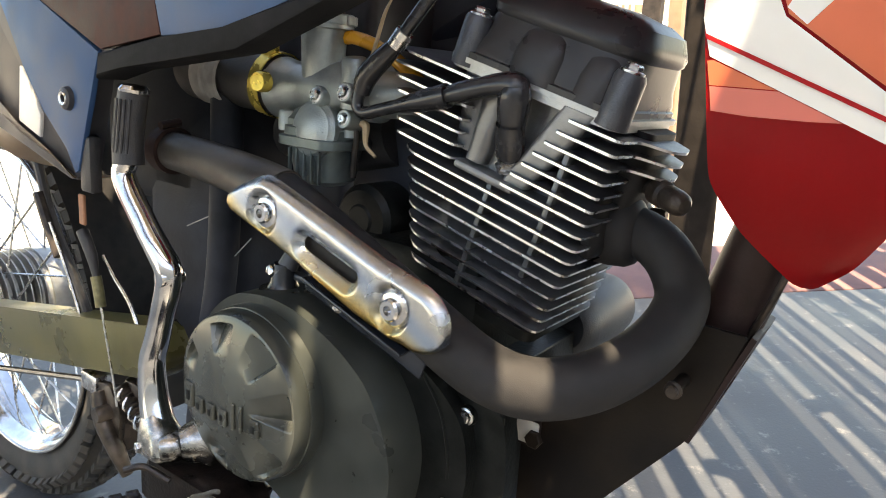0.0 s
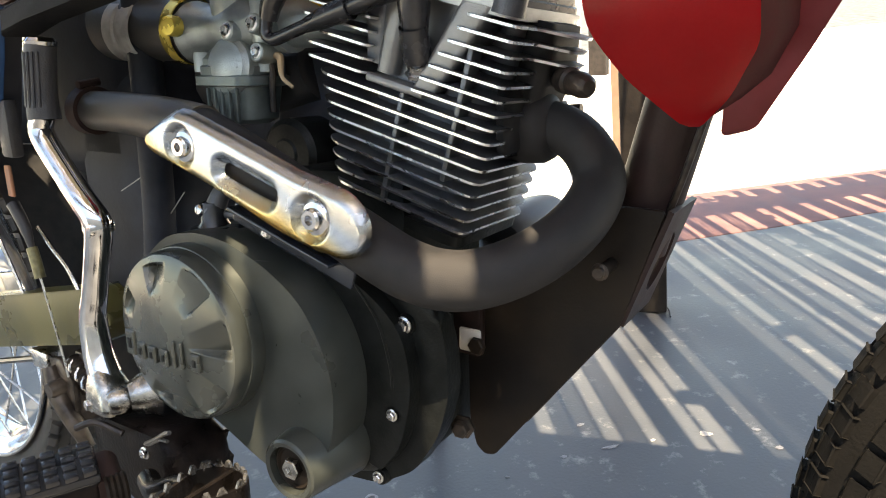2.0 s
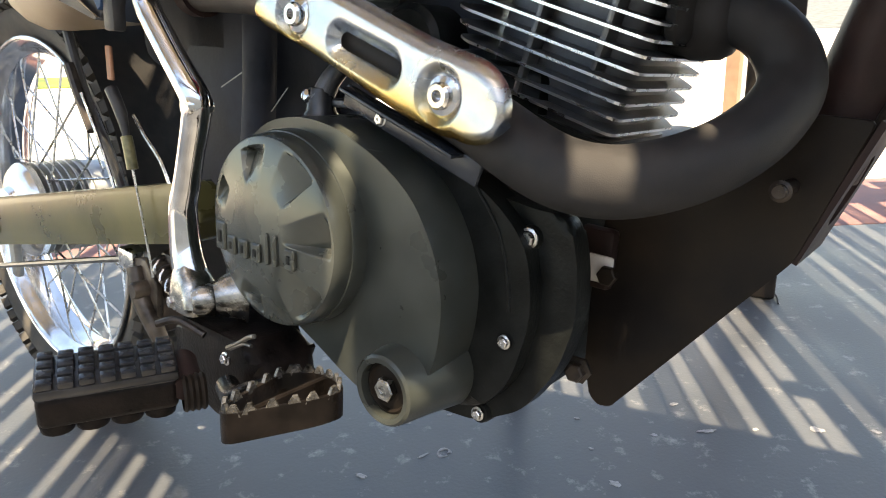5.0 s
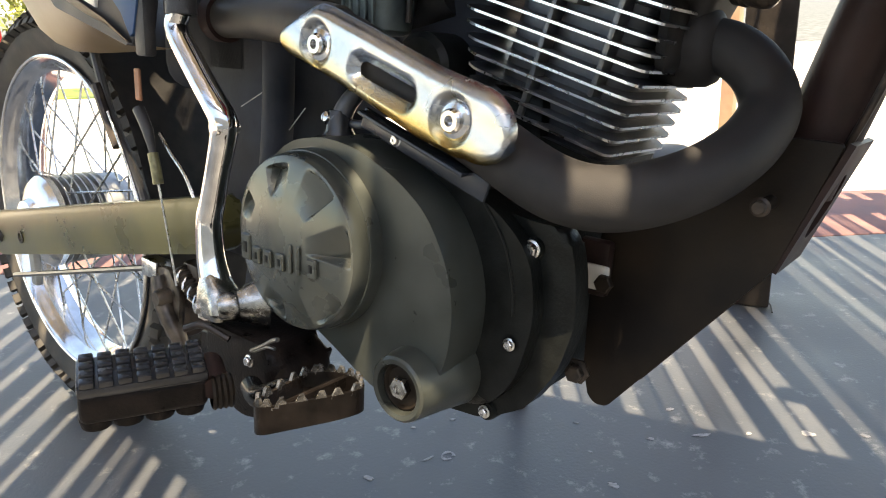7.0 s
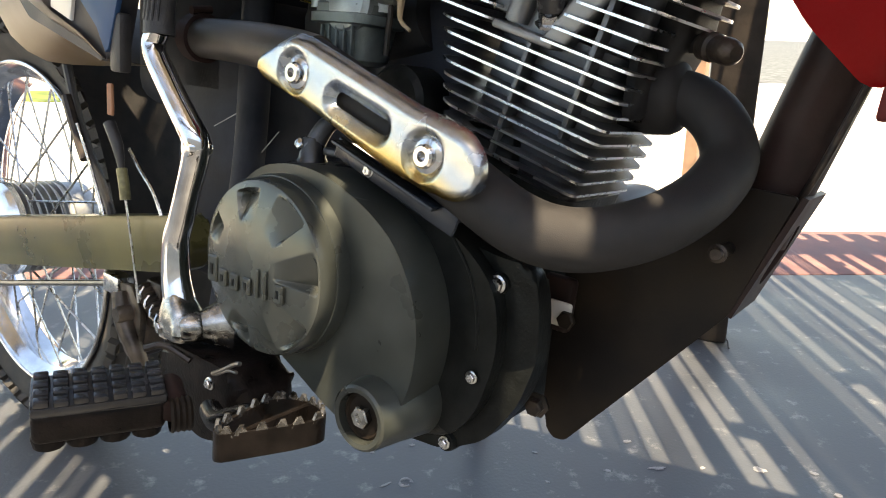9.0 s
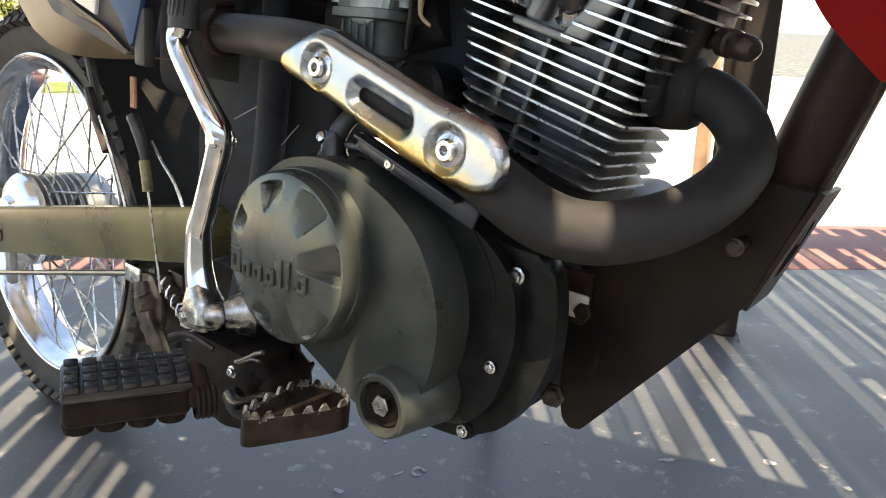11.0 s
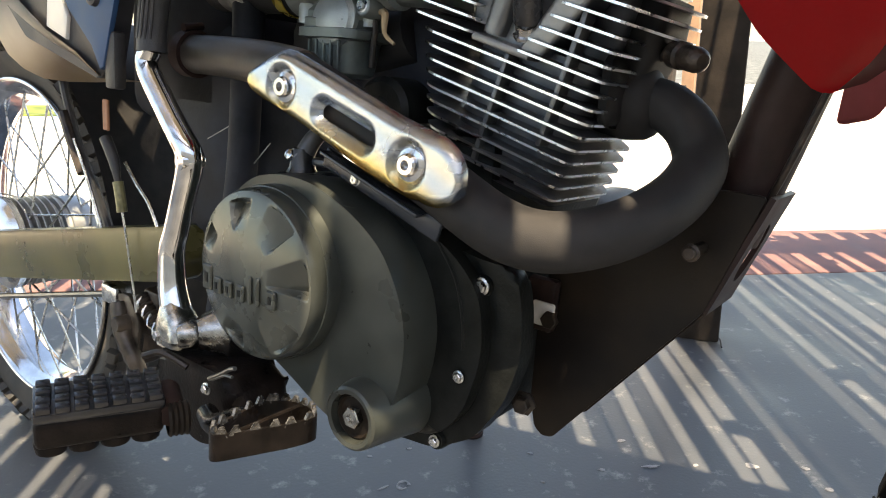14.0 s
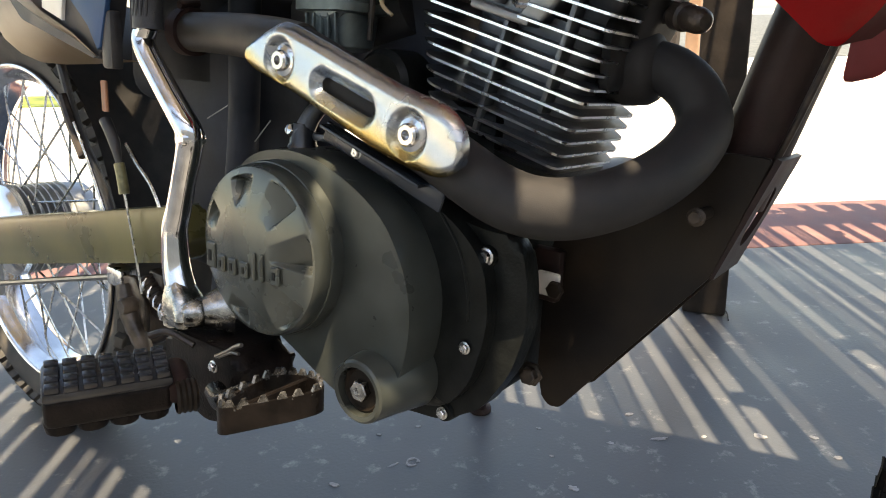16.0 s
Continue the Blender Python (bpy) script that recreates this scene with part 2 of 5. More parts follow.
def painted_reflection(m, lo, hi, z0, z1):
    """Paints a reflection up a panel: one colour low, another above."""
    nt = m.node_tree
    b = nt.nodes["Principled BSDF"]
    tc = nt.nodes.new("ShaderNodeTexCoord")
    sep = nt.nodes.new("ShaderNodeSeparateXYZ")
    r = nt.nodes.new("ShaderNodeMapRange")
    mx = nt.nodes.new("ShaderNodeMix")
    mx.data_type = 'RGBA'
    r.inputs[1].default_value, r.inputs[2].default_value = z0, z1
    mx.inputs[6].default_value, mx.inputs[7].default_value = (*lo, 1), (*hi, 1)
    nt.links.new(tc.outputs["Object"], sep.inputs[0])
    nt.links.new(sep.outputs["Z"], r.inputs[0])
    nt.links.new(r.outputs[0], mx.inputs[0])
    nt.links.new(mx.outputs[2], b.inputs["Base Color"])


# tan yard below and blue sky above: the tail's reflections, put into its colour
painted_reflection(M_PANELGREY, (0.24, 0.16, 0.075), (0.10, 0.115, 0.155), 0.275, 0.325)


# ---- mesh helpers ----
def mesh_of(bm, name, mats, smooth=35):
    me = bpy.data.meshes.new(name)
    bmesh.ops.recalc_face_normals(bm, faces=bm.faces)
    bm.to_mesh(me)
    bm.free()
    for m in mats if isinstance(mats, (list, tuple)) else [mats]:
        me.materials.append(m)
    if smooth:
        me.shade_smooth()
        me.set_sharp_from_angle(angle=radians(smooth))
    return me


# the camera's mean position, in the machine's own axes
MEAN_EYE = Vector((1.096, -.467, .2886))


def inset(k):
    """Scales a group of parts about the camera's mean position: deeper and larger, alike in its view."""
    return Matrix.Translation(MEAN_EYE) @ Matrix.Scale(k, 4) @ Matrix.Translation(-MEAN_EYE)


SEAT = Matrix()   # where the group that is being built sits in the machine


def part(name, bm, material, parent=None, label="", at=None, smooth=35):
    """Links a bmesh as one mesh object, under a thing or a part."""
    ob = new(name, mesh_of(bm, name, material, smooth))
    if parent and parent.name == "motorcycle":
        at = SEAT @ at if at is not None else SEAT
    if at is not None:
        ob.matrix_local = at
    if parent:
        ob.parent = parent
    if label:
        tagged(ob, label)
    return ob


def again(name, ob, parent, at, label=""):
    """Another object on the same mesh."""
    o = new(name, ob.data)
    o.parent = parent
    o.matrix_local = at
    if label:
        tagged(o, label)
    return o


def box(sx, sy, sz, bevel=0.0, centre=(0, 0, 0), seg=2, bm=None, m=None):
    bm = bm or bmesh.new()
    r = bmesh.ops.create_cube(bm, size=1)["verts"]
    for v in r:
        v.co = Vector((v.co.x * sx, v.co.y * sy, v.co.z * sz)) + Vector(centre)
        if m:
            v.co = m @ v.co
    if bevel:
        es = list({e for v in r for e in v.link_edges})
        bmesh.ops.bevel(bm, geom=es, offset=bevel, segments=seg, affect='EDGES', profile=0.5)
    return bm


def smooth_path(pts, n=6):
    """Catmull-Rom through the points."""
    p = [Vector(q) for q in pts]
    p = [2 * p[0] - p[1]] + p + [2 * p[-1] - p[-2]]
    out = []
    for i in range(1, len(p) - 2):
        for k in range(n):
            t = k / n
            a, b, c, d = p[i - 1], p[i], p[i + 1], p[i + 2]
            out.append(0.5 * ((2 * b) + (c - a) * t + (2 * a - 5 * b + 4 * c - d) * t * t + (3 * b - a - 3 * c + d) * t ** 3))
    out.append(p[-2])
    return out


def tube(pts, radius, seg=16, n=6, caps=True, bm=None, flat=None):
    """A tube along a smooth path; radius is a number or one for each point. flat: squash of the section along its second axis."""
    bm = bm or bmesh.new()
    path = smooth_path(pts, n) if n > 1 else [Vector(q) for q in pts]
    rads = [radius] * len(path) if not isinstance(radius, (list, tuple)) else [float(r) for r in np.interp(np.linspace(0, 1, len(path)), np.linspace(0, 1, len(radius)), radius)]
    t0 = (path[1] - path[0]).normalized()
    side = t0.orthogonal().normalized()
    rings = []
    for i, q in enumerate(path):
        t = (path[min(i + 1, len(path) - 1)] - path[max(i - 1, 0)]).normalized()
        side = (side - side.dot(t) * t).normalized()
        up = t.cross(side)
        rings.append([bm.verts.new(q + rads[i] * (math.cos(a) * side + math.sin(a) * up * (flat or 1))) for a in (2 * math.pi * k / seg for k in range(seg))])
    for a, b in zip(rings, rings[1:]):
        for k in range(seg):
            bm.faces.new((a[k], a[(k + 1) % seg], b[(k + 1) % seg], b[k]))
    if caps:
        bm.faces.new(rings[0][::-1])
        bm.faces.new(rings[-1])
    return bm


def lathe(profile, seg=32, m=None, bm=None, closed=False):
    """Revolves (r, h) points about the z axis; m moves the result."""
    bm = bm or bmesh.new()
    m = m or Matrix()
    rings = []
    for r, h in profile:
        if r < 1e-6:
            rings.append([bm.verts.new(m @ Vector((0, 0, h)))])
        else:
            rings.append([bm.verts.new(m @ Vector((r * math.cos(2 * math.pi * k / seg), r * math.sin(2 * math.pi * k / seg), h))) for k in range(seg)])
    pairs = list(zip(rings, rings[1:])) + ([(rings[-1], rings[0])] if closed else [])
    for a, b in pairs:
        for k in range(seg):
            k2 = (k + 1) % seg
            if len(a) == 1 and len(b) == 1:
                continue
            if len(a) == 1:
                bm.faces.new((a[0], b[k2], b[k]))
            elif len(b) == 1:
                bm.faces.new((a[k], a[k2], b[0]))
            else:
                bm.faces.new((a[k], a[k2], b[k2], b[k]))
    return bm


def along(p, d, spin=0):
    """A frame at p whose z axis points along d."""
    return Matrix.Translation(p) @ Vector(d).to_track_quat('Z', 'Y').to_matrix().to_4x4() @ Matrix.Rotation(spin, 4, 'Z')


def prism(pts, y0, y1, bevel=0.0, seg=2, bm=None):
    """Extrudes an outline of (x, z) points from y0 to y1, with rounded rims."""
    bm = bm or bmesh.new()
    a = [bm.verts.new((x, y0, z)) for x, z in pts]
    b = [bm.verts.new((x, y1, z)) for x, z in pts]
    f0, f1 = bm.faces.new(a), bm.faces.new(b[::-1])
    for i in range(len(pts)):
        j = (i + 1) % len(pts)
        bm.faces.new((a[j], a[i], b[i], b[j]))
    if bevel:
        bmesh.ops.bevel(bm, geom=list(f0.edges) + list(f1.edges), offset=bevel, segments=seg, affect='EDGES', profile=0.5)
    return bm


def rounded(pts, r, n=4):
    """Rounds the corners of a closed outline."""
    out = []
    k = len(pts)
    for i in range(k):
        a, b, c = Vector(pts[i - 1]), Vector(pts[i]), Vector(pts[(i + 1) % k])
        rr = min(r, (a - b).length * 0.45, (c - b).length * 0.45)
        p, q = b + (a - b).normalized() * rr, b + (c - b).normalized() * rr
        for s in range(n + 1):
            t = s / n
            out.append(tuple((1 - t) ** 2 * p + 2 * t * (1 - t) * b + t * t * q))
    return out


def stack(levels, seg=6):
    """Rounded blocks lofted through (w, u0, u1, v0, v1, r) levels."""
    bm = bmesh.new()
    rings = []
    for w, u0, u1, v0, v1, r in levels:
        rings.append([bm.verts.new((u, v, w)) for u, v in rounded([(u0, v0), (u1, v0), (u1, v1), (u0, v1)], r, seg)])
    n = len(rings[0])
    for a, b in zip(rings, rings[1:]):
        for k in range(n):
            bm.faces.new((a[k], a[(k + 1) % n], b[(k + 1) % n], b[k]))
    bm.faces.new(rings[0][::-1])
    bm.faces.new(rings[-1])
    return bm


def bolt_mesh(name, head=0.005, height=0.005, flange=0.007, m=M_STEEL):
    bm = bmesh.new()
    lathe([(0, 0), (flange, 0), (flange, 0.0012), (head * 1.05, 0.002)], 20, bm=bm)
    lathe([(head, 0.0015), (head, height * 0.8), (head * 0.85, height), (head * 0.3, height), (head * 0.25, height * 0.8), (0, height * 0.8)], 6, bm=bm)
    return mesh_of(bm, name, m, 25)


BOLT = bolt_mesh("bolt")


def bolt(parent, p, d=(0, -1, 0), s=1.0, name="bolt", spin=0.3):
    o = new(name, BOLT)
    o.parent = parent
    o.matrix_local = along(p, d, spin) @ Matrix.Scale(s, 4)
    return o


# ---- setting: slab, kerb, yard ----
KDIR = Vector((0.72, 0.69, 0)).normalized()      # along the kerb
KOUT = Vector((-KDIR.y, KDIR.x, 0))              # out into the yard
YARD = Matrix(((KDIR.x, KOUT.x, 0, 0), (KDIR.y, KOUT.y, 0, 0), (0, 0, 1, 0), (0, 0, 0, 1)))


def setting(name, bm, m, label, category, at=None):
    ob = part(name, bm, m, None, label, at, 30)
    return tagged(ob, category=category, kind="structure")


setting("ground", box(600, 600, 0.2, 0, (0, 0, -0.14)), M_PALE, "pale sunlit sandy yard reaching to the horizon", "ground")
setting("pavement", box(14, 4.9, 0.1, 0.004, (0, 0.731 - 2.45, -0.05)), M_SLAB, "blue-grey painted concrete slab with scuffs and dust", "floor", YARD)
setting("trim", box(14, 0.45, 0.1, 0.006, (0, 0.737 + 0.225, -0.05)), M_KERB, "oxide-red painted kerb strip along the slab", "kerb", YARD)
setting("grass", box(24, 0.75, 0.05, 0, (-13, 5.21, -0.055)), M_GRASS, "sunlit strip of patchy grass beyond the yard", "grass", YARD)
setting("road", box(160, 60, 0.05, 0.004, (4, 39.03, -0.055)), M_GREYPAVE, "weathered grey ground beyond the yard", "paving", YARD)
# unseen wall, added behind the camera to bounce light and be reflected
setting("wall_south", box(14, 0.15, 3.0, 0.004, (0, -4.9, 1.5)), M_PLASTER, "plain pale wall, unseen, added to close the slab and bounce light", "wall", YARD)

# ---- pergola with cane roof ----
ROOF = 2.0
pergola = new("pergola")
tagged(pergola, "dark timber pergola with a cane slat roof over the slab", "pergola")
SHIFT = SUN * (ROOF / SUN.z)
CANE_DIR = Vector((0.61, -0.79, 0)).normalized()
CANE_ACROSS = Vector((-CANE_DIR.y, CANE_DIR.x, 0))
post = box(0.097, 0.081, ROOF, 0.006, (0, 0, ROOF / 2))
part("post", post, M_WOOD, pergola, "dark weathered square post", Matrix.Translation((0.701, 1.134, 0)) @ Matrix.Rotation(radians(-2.5), 4, 'Y') @ Matrix.Rotation(radians(15), 4, 'Z'))
part("beam", box(9, 0.09, 0.14, 0.008, (0, 0.22, ROOF - 0.09)), M_WOOD, pergola, "", YARD)
part("beam", box(9, 0.09, 0.14, 0.008, (0, -1.53, ROOF - 0.09)), M_WOOD, pergola, "", YARD)
# light falls through gaps between the canes: where along the slab, and how wide
STRIPES = [(-0.472, 0.033, 1), (-0.404, 0.028, 1), (-0.344, 0.019, 0.4), (-0.293, 0.025, 0.7), (-0.217, 0.024, 0.6), (-0.157, 0.036, 1),
           (-0.103, 0.017, 0.6), (-0.012, 0.02, 1), (0.036, 0.017, 0.5), (0.064, 0.022, 0.25), (0.102, 0.019, 1), (0.161, 0.022, 0.8),
           (0.195, 0.025, 0.3), (0.492, 0.014, 1), (0.646, 0.032, 1), (0.707, 0.017, 1), (0.743, 0.019, 1), (0.782, 0.03, 0.7), (0.815, 0.025, 0.5),
           (0.885, 0.029, 1), (0.917, 0.027, 0.25), (0.955, 0.031, 0.4), (0.992, 0.029, 1), (1.028, 0.032, 0.35), (1.061, 0.025, 1),
           (1.132, 0.03, 0.9), (1.169, 0.031, 1), (1.242, 0.024, 0.5), (1.29, 0.022, 0.2), (1.433, 0.037, 0.45), (1.486, 0.028, 1),
           (1.558, 0.037, 0.4), (1.602, 0.019, 0.9), (1.656, 0.032, 0.5), (1.71, 0.024, 1), (1.764, 0.032, 0.4)]
# a dim stripe is a bundle of thin canes with slits between them
GAPS = []
for g, w, lit in STRIPES:
    n = 1 if lit > .85 else max(2, round(w / .008))
    for k in range(n):
        GAPS.append((g - w / 2 + (k + .5) * w / n, w * lit / n))
rnd = random.Random(5)
c = -0.5
while c > -3.0:
    GAPS.append((c, rnd.choice((.02, .03, .035))))
    c -= rnd.uniform(0.07, 0.12)
c = 1.72
while c < 4.0:
    GAPS.append((c, rnd.choice((.02, .03, .035))))
    c += rnd.uniform(0.06, 0.11)
GAPS.sort()
dc = SHIFT.dot(CANE_ACROSS)
cane_meshes = {}
edges = [-3.2] + [e for g, w in GAPS for e in (g - w / 2, g + w / 2)] + [4.2]
roof_edge = 1.130 + SHIFT.dot(KOUT)
for a, b in zip(edges[::2], edges[1::2]):
    if b - a < 0.004:
        continue
    mid = (a + b) / 2 + dc
    # its far end stops at the roof's edge
    k = CANE_DIR.dot(KOUT)
    s0 = (roof_edge + rnd.uniform(-0.02, 0.03) - (CANE_ACROSS * mid).dot(KOUT)) / k
    s1 = s0 + 1.65
    m = Matrix.Translation(CANE_ACROSS * mid + CANE_DIR * ((s0 + s1) / 2) + Vector((0, 0, ROOF))) @ Matrix.Rotation(math.atan2(CANE_DIR.y, CANE_DIR.x), 4, 'Z')
    part("slat", box(1.65, b - a, 0.02, 0.002, seg=1), M_CANE, pergola, "", m)

# an unseen broad plank on the roof, put where it shades the slab's middle band
BOARD = Vector((0.963, 0.27, 0)).normalized()
BOARD_N = Vector((-BOARD.y, BOARD.x, 0))
bmid = 0.121 + SHIFT.dot(BOARD_N)
part("shade_board", box(1.51, 0.388, 0.025, 0.003), M_WOOD, pergola, "broad dark roof plank, unseen, shading the middle of the slab", Matrix.Translation(BOARD_N * bmid + BOARD * (1.134 + SHIFT.dot(BOARD)) + Vector((0, 0, ROOF + 0.04))) @ Matrix.Rotation(math.atan2(BOARD.y, BOARD.x), 4, 'Z'))
# two small unseen pieces, added to keep sun off the shroud and the swingarm
part("shade_board", box(.135, .075, .02, .003), M_WOOD, pergola, "", Matrix.Translation(Vector((.8575, .122, 0)) + SUN * ((ROOF + .03) / SUN.z)))
part("shade_board", box(.52, .075, .02, .003), M_WOOD, pergola, "", Matrix.Translation(Vector((.1055, .002, 0)) + SUN * ((ROOF + .03) / SUN.z)))
# vine leaves lie scattered over the canes
lv, lf = [], []
rl = random.Random(11)
for k in range(420):
    cx, cy = rl.uniform(-1.2, 1.6), rl.uniform(-.2, 2.2)
    gnd = Vector((cx, cy, 0))
    if .3 < gnd.dot(CANE_ACROSS) < 1.14 or noise.noise(gnd * 3.1 + Vector((4, 0, 0))) < 0.08:
        continue
    q = gnd + SHIFT + Vector((0, 0, rl.uniform(.02, .09)))
    m = Matrix.Translation(q) @ Euler((rl.uniform(-.5, .5), rl.uniform(-.5, .5), rl.uniform(0, 6.28))).to_matrix().to_4x4()
    z = rl.uniform(.025, .055)
    n = len(lv)
    lv += [tuple(m @ Vector(p)) for p in ((-z, 0, 0), (-.2 * z, -.7 * z, .1 * z), (z, -.15 * z, 0), (.1 * z, .75 * z, .1 * z))]
    lf.append((n, n + 1, n + 2, n + 3))
vm = bpy.data.meshes.new("vine_leaf")
vm.from_pydata(lv, [], lf)
vm.materials.append(M_LEAF)
vine = new("vine_leaf", vm)
vine.parent = pergola
tagged(vine, kind="stuff")
# slatted gate standing far off in the yard
gate = new("garden_gate")
gate.location = (-1.649, 6.503, -.04)
gate.scale = (1.08, 1.08, 1.08)
tagged(gate, "weathered tan timber gate with pale pickets in the yard", "gate")
part("gate_post", box(.09, .09, 1.35, .006, (-.335, 0, .675), 1), M_TANWOOD, gate)
part("gate_post", box(.17, .10, 1.35, .006, (.235, .05, .675), 1), M_WOOD, gate)
part("rail", box(.50, .03, .07, .004, (-.04, .05, .86), 1), M_TANWOOD, gate)
for k in range(6):
    part("picket", box(.032, .018, .95, .003, (-.255 + .062 * k, .02, .52 + .01 * (k % 2)), 1), M_PLASTER, gate)
far_post = new("wooden_post")
tagged(far_post, "sunlit reddish pine post standing out in the yard", "post")
part("shaft", box(.048, .048, 2.4, .004, (0, 0, 1.2)), M_TANWOOD, far_post)
part("footing", box(.09, .09, .05, .008, (0, 0, -.01)), M_PLASTER, far_post)
far_post.location = (0.292, 2.19, -.035)
far_post.rotation_euler = (0, radians(-2.5), 0)
pole = new("red_pole")
tagged(pole, "thin red painted metal pole beyond the yard", "pole")
part("shaft", tube([(0, 0, -.1), (.02, 0, 1.5), (.0, 0, 4)], .09, 14, 2), M_REDPOLE, pole)
part("base_plate", lathe([(0, .03), (.16, .03), (.18, 0)], 20), M_REDPOLE, pole)
pole.location = (-15.2, 5.0, -.03)


def shrub(seed, radius, height, count):
    """Stems and a loose crown of small bent leaves."""
    rr = random.Random(seed)
    ob = new("shrub")
    bm = bmesh.new()
    for k in range(9):
        a = rr.uniform(0, 6.28)
        tube([(0, 0, -.1), (.3 * radius * math.cos(a), .3 * radius * math.sin(a), height * .4), (.75 * radius * math.cos(a), .75 * radius * math.sin(a), height * rr.uniform(.6, .95))], [.04, .025, .008], 6, 3, bm=bm)
    part("stem", bm, M_WOOD, ob)
    vs, fs = [], []
    for k in range(count):
        a, u, h = rr.uniform(0, 6.28), rr.random() ** .5, rr.random()
        q = Vector((radius * u * math.cos(a) * (1 - .4 * h), radius * u * math.sin(a) * (1 - .4 * h), height * (.12 + .88 * h) * (1 - .25 * u) + rr.uniform(-.1, .1)))
        m = Matrix.Translation(q) @ Euler((rr.uniform(-1, 1), rr.uniform(-1, 1), rr.uniform(0, 6.28))).to_matrix().to_4x4()
        z = rr.uniform(.05, .1)
        n = len(vs)
        vs += [tuple(m @ Vector(c)) for c in ((-z, 0, 0), (0, -z * .45, z * .15), (z, 0, -.1 * z), (0, z * .45, z * .15))]
        fs.append((n, n + 1, n + 2, n + 3))
    me = bpy.data.meshes.new("leaves")
    me.from_pydata(vs, [], fs)
    me.materials.append(M_LEAF)
    lv = new("leaves", me)
    lv.parent = ob
    tagged(lv, kind="stuff")
    return tagged(ob, "sunlit yellow-green leafy shrub beyond the yard", "shrub", "shrubs")


for k, (x, y, r, h) in enumerate(((-17.5, 6.6, 1.3, 2.2), (-14.5, 6.0, 1.1, 1.9), (-19, 9, 1.6, 2.6), (-9.5, 6.9, .7, 1.1))):
    sh = shrub(20 + k, r, h, 900)
    sh.location = (x, y, -.04)

# ---- motorcycle, leaning on its side stand ----
bike = new("motorcycle")
bike.matrix_world = Matrix(((0.99993, -0.00125, 0.01209, 0), (0, 0.9947, 0.1028, 0), (-0.01215, -0.10279, 0.99463, 0.3683), (0, 0, 0, 1)))
tagged(bike, "red and black trail motorcycle with bare engine, parked on the slab", "motorcycle")

# crankcase
CASE = [(.600, .10), (.615, .165), (.655, .2), (.70, .205), (.76, .187), (.81, .172), (.852, .166), (.880, .166), (.889, .135), (.892, .098), (.882, .06), (.859, .0226), (.822, -.001), (.779, -.006), (.74, -.004), (.69, .03), (.63, .05)]
crankcase = part("crankcase", prism(rounded(CASE, .012), -.062, -.044, .004), M_CASE, bike, "black painted crankcase with zinc bolts")
part("inner_case", prism(rounded([(min(x, .856), z) for x, z in CASE if x < .885], .010), -.046, .12, .004), M_CASE, crankcase)
SHELL = [(.603, .13), (.615, .175), (.65, .203), (.69, .210), (.7257, .2065), (.768, .19), (.798, .17), (.818, .138), (.826, .108), (.824, .07), (.81, .035), (.785, .012), (.745, .022), (.70, .043), (.64, .066), (.61, .09)]
cover = part("clutch_cover", prism(rounded(SHELL, .02), -.116, -.060, .018, 6), M_COVER, bike, "satin charcoal clutch cover with a round cap")
RIM = [(.79, .010), (.825, .012), (.855, .045), (.868, .10), (.860, .145), (.83, .172), (.79, .188), (.745, .20), (.70, .19), (.70, .05)]
part("cover_flange", prism(rounded(RIM, .02), -.076, -.050, .010, 5), M_CASE, bike)


def star_cap():
    """Round cap with a rolled rim and six pressed wedges round a flat middle."""
    bm = bmesh.new()
    prof = [(.0722, -.110), (.0722, -.1255), (.0714, -.1282), (.0704, -.1285), (.0703, -.1350), (.0696, -.1395), (.0680, -.1425)]
    nr, na = 40, 360
    radii = [r for r, _ in prof] + [.0680 * (1 - i / nr) for i in range(1, nr)]
    rings = []
    # pockets: middle angle, half width, inner and outer radius, where their valley runs
    pockets = [(radians(a), h, r0, r1, v) for a, h, r0, r1, v in ((10, .25, .026, .0655, -.72), (58, .27, .033, .0650, -.78), (104, .24, .038, .0625, .70), (158, .20, .046, .0625, -.6), (250, .24, .044, .0635, .7), (312, .31, .028, .0655, .80))]
    for i, r in enumerate(radii):
        ring = []
        for k in range(na):
            t = 2 * math.pi * k / na
            if i < len(prof):
                y = prof[i][1]
            else:
                y = -.1425 - .0095 * (1 - (r / .0680) ** 2) ** 0.9
                for w, half, r0, r1, sgn in pockets:
                    d = (t - w + math.pi) % (2 * math.pi) - math.pi
                    if abs(d) <= half and r0 < r < r1:
                        v = sgn * half
                        side = (d + half) / (v + half) if d < v else (half - d) / (half - v)
                        grow = (r - r0) / (r1 - r0)
                        y += .0125 * side * grow * min(1, (r1 - r) / .0022)
            ring.append(bm.verts.new((.6865 + r * math.cos(t), y, .1285 + r * math.sin(t))))
        rings.append(ring)
    for a, b in zip(rings, rings[1:]):
        for k in range(na):
            f = bm.faces.new((a[k], a[(k + 1) % na], b[(k + 1) % na], b[k]))
            f.material_index = 1 if a in rings[:len(prof) - 1] else 0
    bm.faces.new(rings[-1])
    return bm


cap = part("round_cap", star_cap(), [M_CAP, M_COVER], cover, "", smooth=22)
